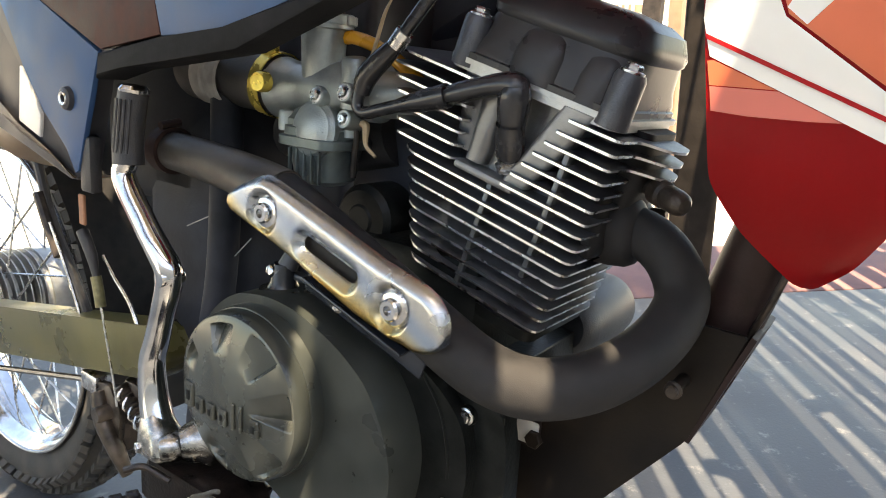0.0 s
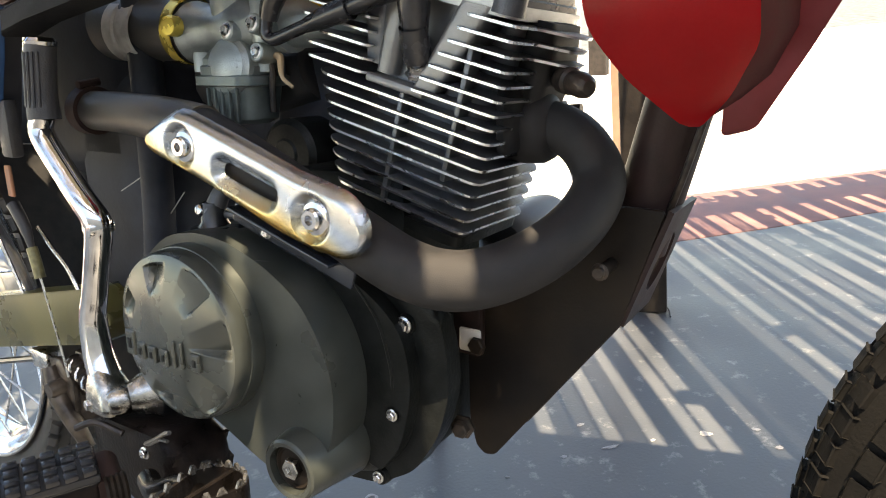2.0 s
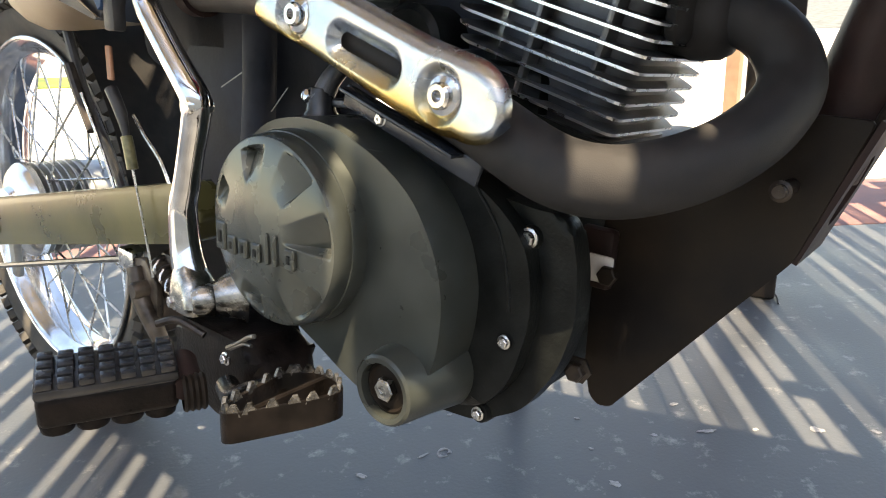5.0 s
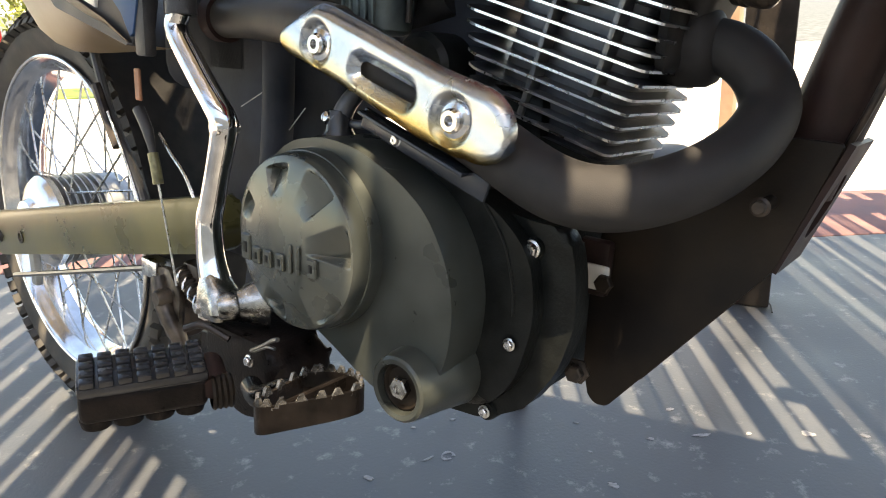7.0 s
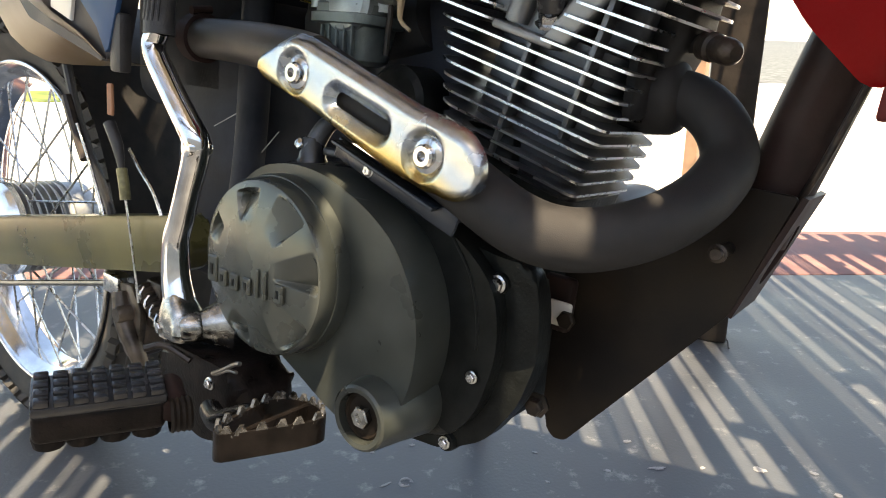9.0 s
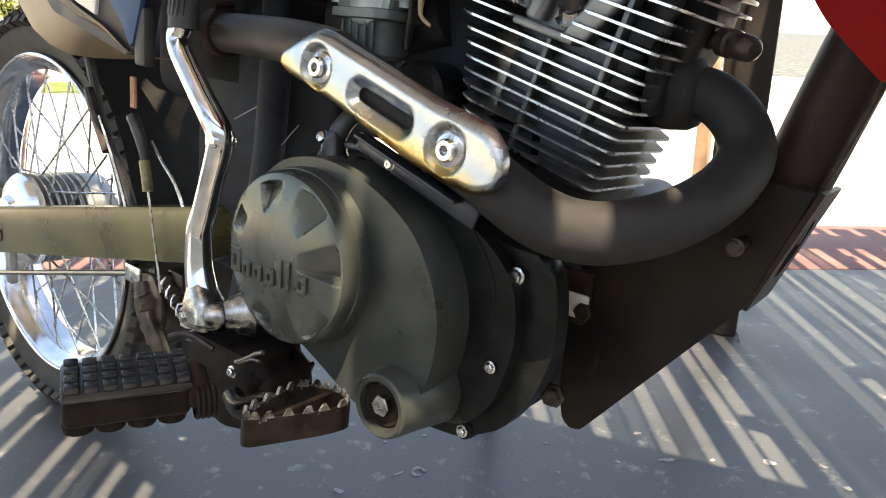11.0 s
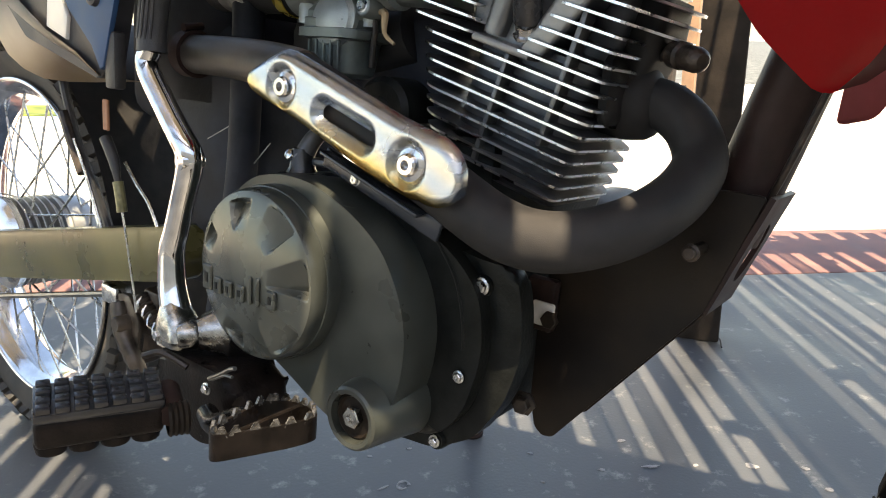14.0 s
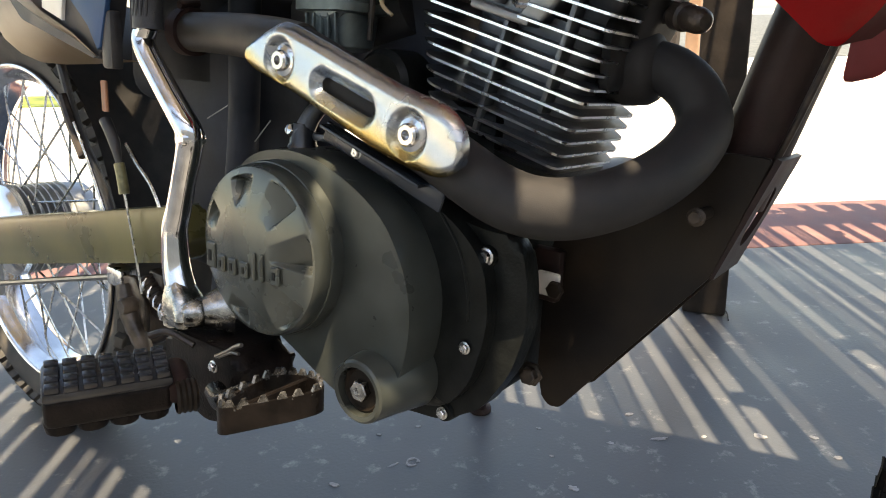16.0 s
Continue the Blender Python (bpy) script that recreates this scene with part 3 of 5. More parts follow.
# raised bars where a maker's mark stands
for i, (w, h) in enumerate(((.014, .022), (.0115, .014), (.0115, .014), (.0115, .014), (.0042, .023), (.0042, .023), (.012, .015))):
    x = (.6345, .6520, .6685, .6845, .6965, .7052, .7195)[i]
    y = -.152 + .0095 * (1 - (1 - ((x - .6865) / .0680) ** 2) ** .9)
    part("raised_bar", box(w * .85, .0052, h, .0012, (x, y, .1055 + h / 2 + (x - .64) * .06), 1), M_CAP, cap)
    # a black patch on the bar's face stands in for a shaded hollow
    if i not in (4, 5):
        part("bar_dark_patch", box(w * .30, .0010, h * .42, .0004, (x, y - .0027, .1055 + h / 2 + (x - .64) * .06), 1), M_CASE, cap)
# drain boss with plug
boss = part("plug_boss", lathe([(.034, -.03), (.0285, .01), (.0262, .033), (.0252, .0375), (.0232, .0392), (.0195, .0385), (.0185, .034), (.018, .030), (.0, .030)], 36, along((.7935, -.096, .0405), (0, -1, 0))), M_COVER, cover)
part("plug_seat", lathe([(.0192, .0), (.0192, .003), (.0165, .0042), (.0150, .002), (.0, .002)], 32, along((.7935, -.1255, .0405), (0, -1, 0))), M_PLATE, boss)
part("plug", lathe([(.0085, .0), (.0085, .005), (.0075, .006), (.004, .006), (.003, .004), (0, .004)], 6, along((.7935, -.128, .0405), (0, -1, 0))), M_DARKSTEEL, boss, "worn hex drain plug")
for (x, y, z), d in (((.8545, -.0655, .1475), 1.15), ((.8495, -.077, .0765), .85), ((.8255, -.0665, .0085), .9), ((.8045, -.0735, .1895), 1.05)):
    part("bolt_boss", lathe([(.0095, -.030), (.0085, -.004), (.0075, -.001), (0, -.001)], 20, along((x, y, z), (0, -1, 0))), M_CASE, crankcase)
    bolt(crankcase, (x, y, z), s=d * .85)
part("cast_rib", tube([(.818, -.0762, .176), (.838, -.0762, .150), (.848, -.0762, .118), (.850, -.0762, .098)], .0012, 8, 4), M_CASE, crankcase)
for p in ((.676, .0445), (.70, .031), (.737, .012)):
    bolt(crankcase, (p[0], -.07, p[1] - .012), (0, 0, -1), .9)
# clutch arm
SEAT = inset(1.02)
arm = part("clutch_arm", lathe([(.030, -.024), (.029, -.010), (.0245, -.0065), (.0258, -.004), (.0245, -.0012), (.0195, .0005), (.0205, .0025), (.0195, .0045), (.0135, .006), (.0110, .010), (.0100, .022), (.0085, .026), (0, .027)], 32, Matrix.Translation((.683, -.092, .203))), M_GLOSSRUBBER, bike, "clutch release arm with a ringed rubber seal")
part("arm_plate", box(.036, .010, .006, .002, (.690, -.086, .219), 2), M_GREYCAST, arm)
part("cable_end", lathe([(0, .0065), (.004, .0055), (.006, .002), (.0055, -.003), (.003, -.005), (0, -.005)], 16, along((.678, -.098, .2225), (0, -1, .3))), M_CHROME, arm)
part("arm_lever", tube([(.684, -.092, .222), (.690, -.086, .238), (.702, -.074, .254)], [.0085, .0075, .006], 12), M_GREYCAST, arm)
SEAT = inset(1.0)
# sprocket-side and lower lumps in shade
part("engine_block", box(.140, .13, .10, .012, (.762, .035, .205)), M_CASE, bike)
part("generator_housing", lathe([(0, 0), (.022, .001), (.028, .006), (.0325, .020), (.0352, .055), (.0360, .085), (.0340, .105), (0, .108)], 40, along((.8425, .115, .1670), (0, 1, 0))), M_STARTER, bike, "dull grey housing on the far side of the engine")

# cylinder: its own frame, leaning forward
TILT_CYL = radians(15)
CYL = Matrix.Translation((.843, -.003, .235)) @ Matrix.Rotation(TILT_CYL, 4, 'Y')


def cyl_prism(pts, w0, w1, bevel=0.0, mats=M_FIN):
    """Extrudes an outline in (u, v) along the cylinder's axis."""
    bm = bmesh.new()
    a = [bm.verts.new((u, v, w0)) for u, v in pts]
    b = [bm.verts.new((u, v, w1)) for u, v in pts]
    f0, f1 = bm.faces.new(a[::-1]), bm.faces.new(b)
    n = len(pts)
    for i in range(n):
        f = bm.faces.new((a[i], a[(i + 1) % n], b[(i + 1) % n], b[i]))
        f.material_index = 1
    return bm


SEAT = inset(1.07)
cylinder = part("cylinder", cyl_prism(rounded([(-.05, -.046), (.05, -.046), (.05, .042), (-.05, .042)], .02), -.012, .09), M_FIN, bike, "finned cylinder, black with polished fin edges", CYL)
head = part("cylinder_head", cyl_prism(rounded([(-.052, -.03), (.052, -.03), (.052, .042), (-.052, .042)], .012), .085, .152), M_FIN, bike, "finned cylinder head with polished edges", CYL)
PITCH = .0094
for i in range(16):
    w = i * PITCH
    host = cylinder if i < 9 else head
    f = .060 + .005 * min(1, i / 6)
    r = -.066 - .0036 * i
    near = -.061 - .003 * min(1, i / 7)
    full = rounded([(r, near + .012), (r + .016, near), (f, near), (f + .002, .03), (f - .02, .056), (r, .056)], .007, 3)
    if i >= 9:
        ur = -.004 + (w - .084) * .55
        notch = [(r, near), (-.046, near), (-.040, -.040), (ur - .006, -.040), (ur, near), (f, near), (f + .002, .03), (f - .02, .056), (r, .056)]
        if i in (13, 14, 15):
            notch = notch[:6] + [(f + .002, -.034), (f + .020, -.022), (f + .024, -.004), (f + .020, .014), (f + .002, .028)] + notch[7:]
        full = rounded(notch, .004, 2)
    part("fin", cyl_prism(full, w - .00085, w + .00085), [M_FIN, M_FINEDGE], host, smooth=0)
for u, low, high in ((-.012, 0, .08), (.034, .03, .122)):
    part("rib", box(.0046, .014, high - low, .0015, (u, -.0525, (low + high) / 2), 2), M_POCKET, cylinder)
# bosses beside the plug
part("plug_boss", stack([(.086, -.006, .014, -.058, -.03, .004), (.120, .008, .032, -.060, -.03, .005), (.148, .018, .044, -.060, -.03, .006)]), M_FINGREY, head)
part("plug_boss", stack([(.092, -.052, -.036, -.054, -.03, .004), (.148, -.060, -.040, -.058, -.03, .004)]), M_GREYCAST, head)
part("plug_pocket", stack([(.084, -.044, -.002, -.048, -.03, .006), (.112, -.046, .006, -.0475, -.03, .007), (.148, -.048, .022, -.047, -.03, .008)]), M_POCKET, head, "smooth grey wall of the plug recess")
part("plug_column", stack([(.088, -.040, -.024, -.058, -.04, .0075), (.125, -.040, -.020, -.0595, -.04, .0085), (.150, -.042, -.018, -.060, -.04, .0085)]), M_POCKET, head)
part("plug_shelf", box(.05, .026, .006, .002, (-.018, -.05, .083), 2), M_FINGREY, head)
part("base_flange", cyl_prism(rounded([(-.056, -.052), (.054, -.052), (.054, .046), (-.056, .046)], .012), -.016, -.008), [M_FIN, M_CASE], cylinder)
part("port_body", stack([(.088, .045, .070, -.020, .034, .010), (.118, .045, .074, -.022, .036, .012), (.146, .045, .068, -.022, .036, .012)]), M_PIPE, head)
part("head_band", cyl_prism(rounded([(-.076, -.0615), (.060, -.0615), (.060, .052), (-.076, .052)], .012), .1490, .1525), [M_ALU, M_ALU], head)
part("head_step", cyl_prism(rounded([(-.074, -.0590), (.058, -.0590), (.058, .050), (-.074, .050)], .012), .1440, .1490), [M_ALU, M_ALU], head)


rocker = part("rocker_cover", stack([(.152, -.070, .057, -.061, .05, .012), (.1565, -.070, .057, -.061, .05, .012), (.1575, -.068, .055, -.0585, .05, .014), (.160, -.068, .055, -.0585, .05, .014), (.170, -.066, .0545, -.057, .049, .026), (.186, -.063, .0535, -.0535, .048, .030), (.188, -.0645, .055, -.055, .0495, .030), (.1925, -.065, .0555, -.0555, .05, .030), (.198, -.063, .0535, -.053, .048, .030), (.205, -.055, .050, -.046, .042, .024), (.210, -.044, .040, -.036, .034, .022), (.2125, -.02, .02, -.02, .02, .015)], 8), M_LID, bike, "black rocker cover with a rolled lid edge", CYL)
part("bulge", stack([(.153, -.030, .010, -.0628, -.03, .012), (.172, -.029, .009, -.0615, -.03, .012), (.182, -.027, .007, -.0580, -.03, .012), (.1865, -.023, .004, -.053, -.03, .010)], 8), M_LID, rocker)
part("bulge", stack([(.153, .018, .046, -.0618, -.03, .012), (.168, .018, .046, -.0600, -.03, .012), (.180, .020, .044, -.0565, -.03, .012), (.1845, .022, .041, -.052, -.03, .010)], 8), M_LID, rocker)
for u, v in ((-.064, -.052), (.052, -.055)):
    col = part("bolt_column", lathe([(.0, .030), (.0088, .030), (.0102, .027), (.0108, -.004)], 24, Matrix.Translation((u, v, .150))), M_GREYCAST, rocker)
    bolt(rocker, (u, v, .180), (0, 0, 1), 1.1)

# spark plug, cap and lead (in bike space)
plug = part("spark_plug_cap", tube([(.8665, -.066, .3545), (.8675, -.068, .364), (.8690, -.070, .376), (.8685, -.071, .3815), (.860, -.073, .3815), (.848, -.075, .3790), (.832, -.077, .3745), (.822, -.078, .3715)], [.0092, .0102, .0100, .0095, .0080, .0070, .0072, .0060], 20, 5), M_GLOSSRUBBER, bike, "black rubber spark plug cap with its lead")
part("elbow", lathe([(0, .0108), (.006, .0096), (.010, .0050), (.0112, -.001), (.0106, -.012)], 22, along((.8690, -.0705, .376), (.15, -.25, .95))), M_GLOSSRUBBER, plug)
part("cap_skirt", lathe([(.0062, -.004), (.0098, 0), (.0102, .010), (.0096, .024)], 18, along((.8640, -.0595, .3365), (.14, -.42, .90))), M_GLOSSRUBBER, plug)
part("plug_hex", lathe([(.0112, 0), (.0112, .002), (.0092, .003), (.0092, .010), (.0062, .012), (0, .012)], 6, along((.8620, -.053, .327), (.14, -.42, .90))), M_STEEL, plug)
part("lead_boot", tube([(.822, -.078, .3715), (.80, -.0795, .3655), (.782, -.079, .361)], [.0085, .0075, .0052], 16), M_GLOSSRUBBER, plug)
part("lead", tube([(.822, -.079, .3715), (.78, -.079, .3605), (.762, -.079, .3555), (.748, -.079, .3525), (.742, -.079, .358), (.7447, -.078, .372), (.756, -.077, .386), (.771, -.076, .4), (.785, -.075, .418), (.80, -.07, .44), (.83, -.06, .48)], .0048, 12), M_GLOSSRUBBER, plug)
part("lead_sleeve", tube([(.744, -.078, .367), (.750, -.078, .380), (.762, -.077, .392), (.773, -.076, .402)], [.0068, .0085, .0078, .006], 14), M_GLOSSRUBBER, plug)
part("metal_ferrule", tube([(.772, -.076, .401), (.780, -.0755, .411)], .0068, 14, 1), M_STEEL, plug)

SEAT = inset(1.0)

# exhaust
PIPE = [(0.8863, 0.0306, 0.2901), (0.913, 0.0306, 0.2928), (0.9405, 0.0272, 0.288), (0.961, 0.0215, 0.2743), (0.9732, 0.0127, 0.2535), (0.9714, -0.0086, 0.2334), (0.96, -0.0377, 0.2159), (0.9392, -0.064, 0.2026), (0.91, -0.08, 0.195), (0.875, -0.086, 0.199), (0.83, -0.09, 0.219), (0.78, -0.09, 0.241), (0.71, -0.09, 0.272), (0.6645, -0.0895, 0.2885), (0.5901, -0.0804, 0.3053), (0.4895, -0.0685, 0.3066)]
exhaust = part("exhaust_pipe", tube(PIPE[:-2], [.0185, .0185, .0185, .0185, .0190, .0195, .020, .0205, .021, .0215, .0215, .0215, .0215, .0215], 28, 8), M_PIPE, bike, "matt black exhaust pipe looping from the head")
part("rear_length", tube([(.678, -.09, .2865), (.655, -.089, .2905), (.620, -.086, .2945), (.580, -.081, .2965), (.535, -.0745, .2975), (.4895, -.0685, .2975)], [.0212, .0205, .0192, .0186, .0184, .0184], 28, 6), M_PIPEBROWN, exhaust, "brown rear length of the exhaust pipe")
part("clamp", lathe([(.0188, 0), (.0228, 0), (.0228, .016), (.0188, .016)], 28, along((.5019, -.0696, .2975), (-1, .06, .01)), closed=True), M_FRAME, exhaust)
part("clamp_bolt", tube([(.4967, -.082, .3215), (.4967, -.0613, .3246)], .004, 10, 1), M_FRAME, exhaust)
part("breather_cover", lathe([(0, .012), (.012, .012), (.014, .010), (.026, .009), (.031, .004), (.031, -.06)], 28, along((.700, -.012, .262), (0, -1, 0))), M_CASE, crankcase, "dark round breather cover")
part("port_flange", box(.014, .090, .052, .010, (.9075, .029, .296), 3), M_PIPE, exhaust)
part("port_collar", lathe([(.0265, -.030), (.0275, -.004), (.0270, .008), (.0240, .014), (.0190, .017)], 30, along((.915, .029, .2895), (1, 0, .05))), M_PIPE, exhaust)
part("port_nut", lathe([(.0085, 0), (.0085, .010), (.0045, .012), (.0045, .024), (0, .024)], 6, along((.914, .064, .300), (1, 0, .1))), M_RUST, exhaust)
part("port_stud", tube([(.908, .034, .322), (.925, .028, .326), (.945, .016, .327)], .0060, 12, 3), M_PIPE, exhaust)
part("port_nut", lathe([(.0080, 0), (.0098, .002), (.0098, .011), (.0078, .013), (.0088, .015), (.0088, .026), (.0078, .031), (.0050, .034), (0, .035)], 20, along((.941, .016, .326), (.80, -.55, -.17))), M_RUST, exhaust, "rusty domed nut on the exhaust port stud")

# heat shield: a stamped plate with two dishes and a slot, in its own frame
SHIELD = Matrix.Translation((.755, -.1235, .2565)) @ Matrix.Rotation(radians(18.0), 4, 'Y')


def along_edge(pts, x):
    """Height of a polyline at x."""
    for (a, p), (b, q) in zip(pts, pts[1:]):
        if x <= b:
            return p + (q - p) * max(0.0, x - a) / (b - a)
    return pts[-1][1]


SHIELD_TOP = [(-.1115, -.0065), (-.1105, -.0015), (-.106, .0042), (-.094, .0155), (-.085, .0232), (-.078, .0274), (-.066, .0290), (-.026, .0285), (.047, .0268), (.085, .0290), (.100, .0272), (.109, .0225), (.1132, .0155), (.1145, .008)]
SHIELD_LOW = [(-.1115, -.0098), (-.1105, -.0145), (-.1065, -.0180), (-.102, -.0188), (-.096, -.0190), (-.05, -.0188), (-.02, -.0200), (.0406, -.0240), (.077, -.0222), (.0997, -.0150), (.110, -.0045), (.1135, .003), (.1145, .007)]


def shield_mesh():
    bm = bmesh.new()
    ls = [-.1115 + .226 * (.5 - .5 * math.cos(math.pi * (.04 + .92 * i / 170)) - .00394) / .99211 for i in range(171)]
    ss = [-1, -.97, -.92, -.86, -.78, -.68, -.58, -.48, -.40, -.33, -.25, -.16, -.08, 0, .08, .16, .23, .30, .37, .45, .55, .65, .74, .82, .89, .94, .98, 1]
    verts = {}
    for i, l in enumerate(ls):
        top, low = along_edge(SHIELD_TOP, l), along_edge(SHIELD_LOW, l)
        if l > .085:
            half = .0245 * math.sqrt(max(0.0, 1 - ((l - .085) / .0297) ** 2))
            top, low = .0045 + half, .0045 - half
        mid = max(min(0.0, top - .0003), low + .0003)
        for j, s in enumerate(ss):
            w = mid + s * (top - mid if s > 0 else mid - low)
            y = 0.0
            d = min(top - w + .001, .003 + (.1145 - l) * 1.6, .003 + (l + .1115) * 1.6)
            if d < .0095:
                y += .0105 * ((.0095 - d) / .0095) ** 1.9
            d = w - low
            if d < .0070:
                y += .0065 * ((.0070 - d) / .0070) ** 1.8
            for cl in (-.0685, .0685):
                d = math.hypot(l - cl, w)
                k = min(1.0, max(0.0, (.0180 - d) / .0065))
                y += .0064 * k * k * (3 - 2 * k)
            d = math.hypot(max(0, abs(l - .003) - .0225), w)
            k = min(1.0, max(0.0, (.0130 - d) / .0060))
            y += .0045 * k * k * (3 - 2 * k)
            verts[i, j] = bm.verts.new((l, y, w))

    def open_at(i, j):
        q = [verts[a, b].co for a, b in ((i, j), (i + 1, j), (i, j + 1), (i + 1, j + 1))]
        x, z = sum(p.x for p in q) / 4, sum(p.z for p in q) / 4
        return math.hypot(max(0, abs(x - .003) - .0225), z) < .0053

    kept, cut = set(), set()
    holes = {(i, j) for i in range(len(ls) - 1) for j in range(len(ss) - 1) if open_at(i, j)}
    for i in range(len(ls) - 1):
        for j in range(len(ss) - 1):
            into = cut if (i, j) in holes else kept
            into.update(((i, j), (i + 1, j), (i, j + 1), (i + 1, j + 1)))
    for key in kept & cut:
        # the slot's rim follows its true outline and turns inwards
        v = verts[key]
        sx = math.copysign(max(0, abs(v.co.x - .003) - .0225), v.co.x - .003)
        d = math.hypot(sx, v.co.z) or 1
        v.co.x += sx * (.0053 / d - 1)
        v.co.z *= .0053 / d
        v.co.y = .0070
    for i in range(len(ls) - 1):
        for j in range(len(ss) - 1):
            if (i, j) not in holes:
                bm.faces.new((verts[i, j], verts[i + 1, j], verts[i + 1, j + 1], verts[i, j + 1]))
    bmesh.ops.solidify(bm, geom=list(bm.faces), thickness=-.0014)
    loose = [v for v in bm.verts if not v.link_faces]
    bmesh.ops.delete(bm, geom=loose, context='VERTS')
    return bm


shield = part("heat_shield", shield_mesh(), M_SHIELD, exhaust, "bright steel heat shield with straw and blue heat tints", SHIELD, 50)
SHIELD_BOLT = lathe([(.0135, -.001), (.0135, .0005), (.0115, .0022), (.0088, .0028), (.0080, .0030), (.0080, .0062), (.0066, .0078), (.0036, .0078), (.0033, .003), (0, .003)], 28)
sb = part("bolt", SHIELD_BOLT, M_CHROME, exhaust, "socket-head bolt with washer", SHIELD @ along((-.0685, .0065, 0), (0, -1, 0)), 25)
again("bolt", sb, exhaust, SHIELD @ along((.0685, .0065, 0), (0, -1, 0)), "socket-head bolt with washer")
part("shield_bracket", box(.125, .004, .016, .0015, (.035, .026, -.040)), M_GLOSSBLACK, exhaust, "glossy blue-black shield bracket", SHIELD)
part("bracket_lip", box(.105, .014, .003, .001, (.03, .019, -.0335)), M_GLOSSBLACK, exhaust, "", SHIELD)
bolt(exhaust, (.7515, -.0985, .2135), s=.75)

# kick starter
SEAT = inset(1.03)
kick = part("kick_starter", tube([(.600, -.155, .078), (.5905, -.153, .100), (.588, -.152, .129), (.594, -.151, .150), (.602, -.151, .174), (.6135, -.152, .203), (.614, -.152, .216), (.603, -.153, .230), (.583, -.153, .250), (.5545, -.153, .283), (.5585, -.152, .298)], [.014, .0125, .0112, .0106, .0102, .0108, .0112, .0105, .0100, .0098, .009], 14, 6), M_CHROME, bike, "chromed kick starter lever with a ribbed rubber foot")
part("knuckle", lathe([(0, -.011), (.007, -.010), (.009, -.006), (.009, .006), (.007, .010), (0, .011)], 18, along((.6155, -.152, .211), (0.1, 1, 0))), M_CHROME, kick)
part("lever_boss", stack([(.050, .594, .622, -.170, -.146, .010), (.058, .590, .626, -.174, -.142, .011), (.074, .590, .622, -.172, -.143, .011), (.084, .590, .612, -.168, -.145, .009), (.092, .589, .604, -.163, -.146, .006)]), M_DARKSTEEL, kick)
part("kick_shaft", lathe([(0, -.003), (.0085, -.003), (.0105, -.001), (.0125, .006), (.0130, .012), (.0122, .0135), (.0150, .018), (.0190, .027), (.0245, .036)], 18, along((.622, -.166, .064), (.45, 1, .05))), M_DARKSTEEL, kick, "worn grey shaft boss")
bolt(kick, (.598, -.170, .058), (-.2, -1, 0), 1.0)
knob = part("foot_rubber", tube([(.5605, -.152, .295), (.5595, -.151, .315), (.5625, -.149, .345), (.564, -.148, .354)], [.0125, .0118, .0118, .0118], 20), M_RUBBER, kick, "black ribbed rubber sleeve")
part("chrome_end", lathe([(.0115, 0), (.0125, .003), (.010, .006), (0, .007)], 20, along((.564, -.148, .353), (.05, 0, 1))), M_CHROME, kick)
for k in range(7):
    a = radians(200 + 20 * k)
    part("rib", tube([(.5595 + .012 * math.cos(a), -.151 + .012 * math.sin(a), .305), (.5635 + .012 * math.cos(a), -.149 + .012 * math.sin(a), .348)], .0013, 6, 1), M_RUBBER, knob)

# footpeg
SEAT = inset(1.0)
PEG = Matrix.Translation((.627, -.238, .019)) @ Matrix.Rotation(radians(-24), 4, 'Z') @ Matrix.Rotation(radians(9), 4, 'Y')
peg = part("footpeg", box(.040, .090, .026, .006, (0, 0, -.001), 3), M_PEG, bike, "dark brown folding footpeg with a studded rubber top", PEG)
part("rubber_pad", box(.044, .090, .009, .003, (0, 0, .0155), 2), M_GLOSSRUBBER, peg, "black studded rubber pad")
for i in range(4):
    for j in range(7):
        part("stud", box(.0088, .0100, .0054, .0014, (-.0162 + .0108 * i + .0006 * (j % 2), -.0378 + .0126 * j, .0215), 2), M_GLOSSRUBBER, peg)
for j in range(4):
    part("lug", lathe([(.011, -.002), (.0125, .005), (.011, .012), (.006, .0145), (0, .015)], 14, along((.004, -.034 + j * .022, -.011), (.1, 0, -1))), M_PEG, peg)
part("pivot", lathe([(.0, 0), (.010, 0), (.011, .003), (.011, .034), (.010, .037), (0, .037)], 20, along((-.018, .050, .002), (1, 0, 0))), M_FRAME, peg)
part("spring", lathe([(.0125 + .0015 * (k % 2), .002 * k) for k in range(9)], 18, along((.021, .046, .0), (0, 1, 0))), M_PLATE, peg)
SEAT = inset(1.06)
hanger = part("peg_hanger", prism(rounded([(.60, .05), (.70, .052), (.715, .03), (.705, -.005), (.655, -.02), (.60, .0)], .012), -.172, -.12, .010, 3), M_PEG, bike, "black footpeg hanger plate")
bolt(hanger, (.669, -.172, .034), s=.75)
part("spring_clip", tube([(0.6808, -0.1780, 0.0486), (0.6951, -0.1780, 0.0572), (0.7066, -0.1780, 0.0650), (0.7133, -0.1780, 0.0680)], .0018, 8), M_BRAKEROD, hanger)
part("spring_clip", tube([(0.6846, -0.1780, 0.0491), (0.7000, -0.1780, 0.0578), (0.7100, -0.1780, 0.0597)], .0014, 8), M_BRAKEROD, hanger)
part("peg_clip", tube([(.616, -.196, .052), (.628, -.186, .056), (.648, -.176, .047)], .003, 8), M_RUST, hanger)

# brake pedal with toothed tread
SEAT = inset(1.0)
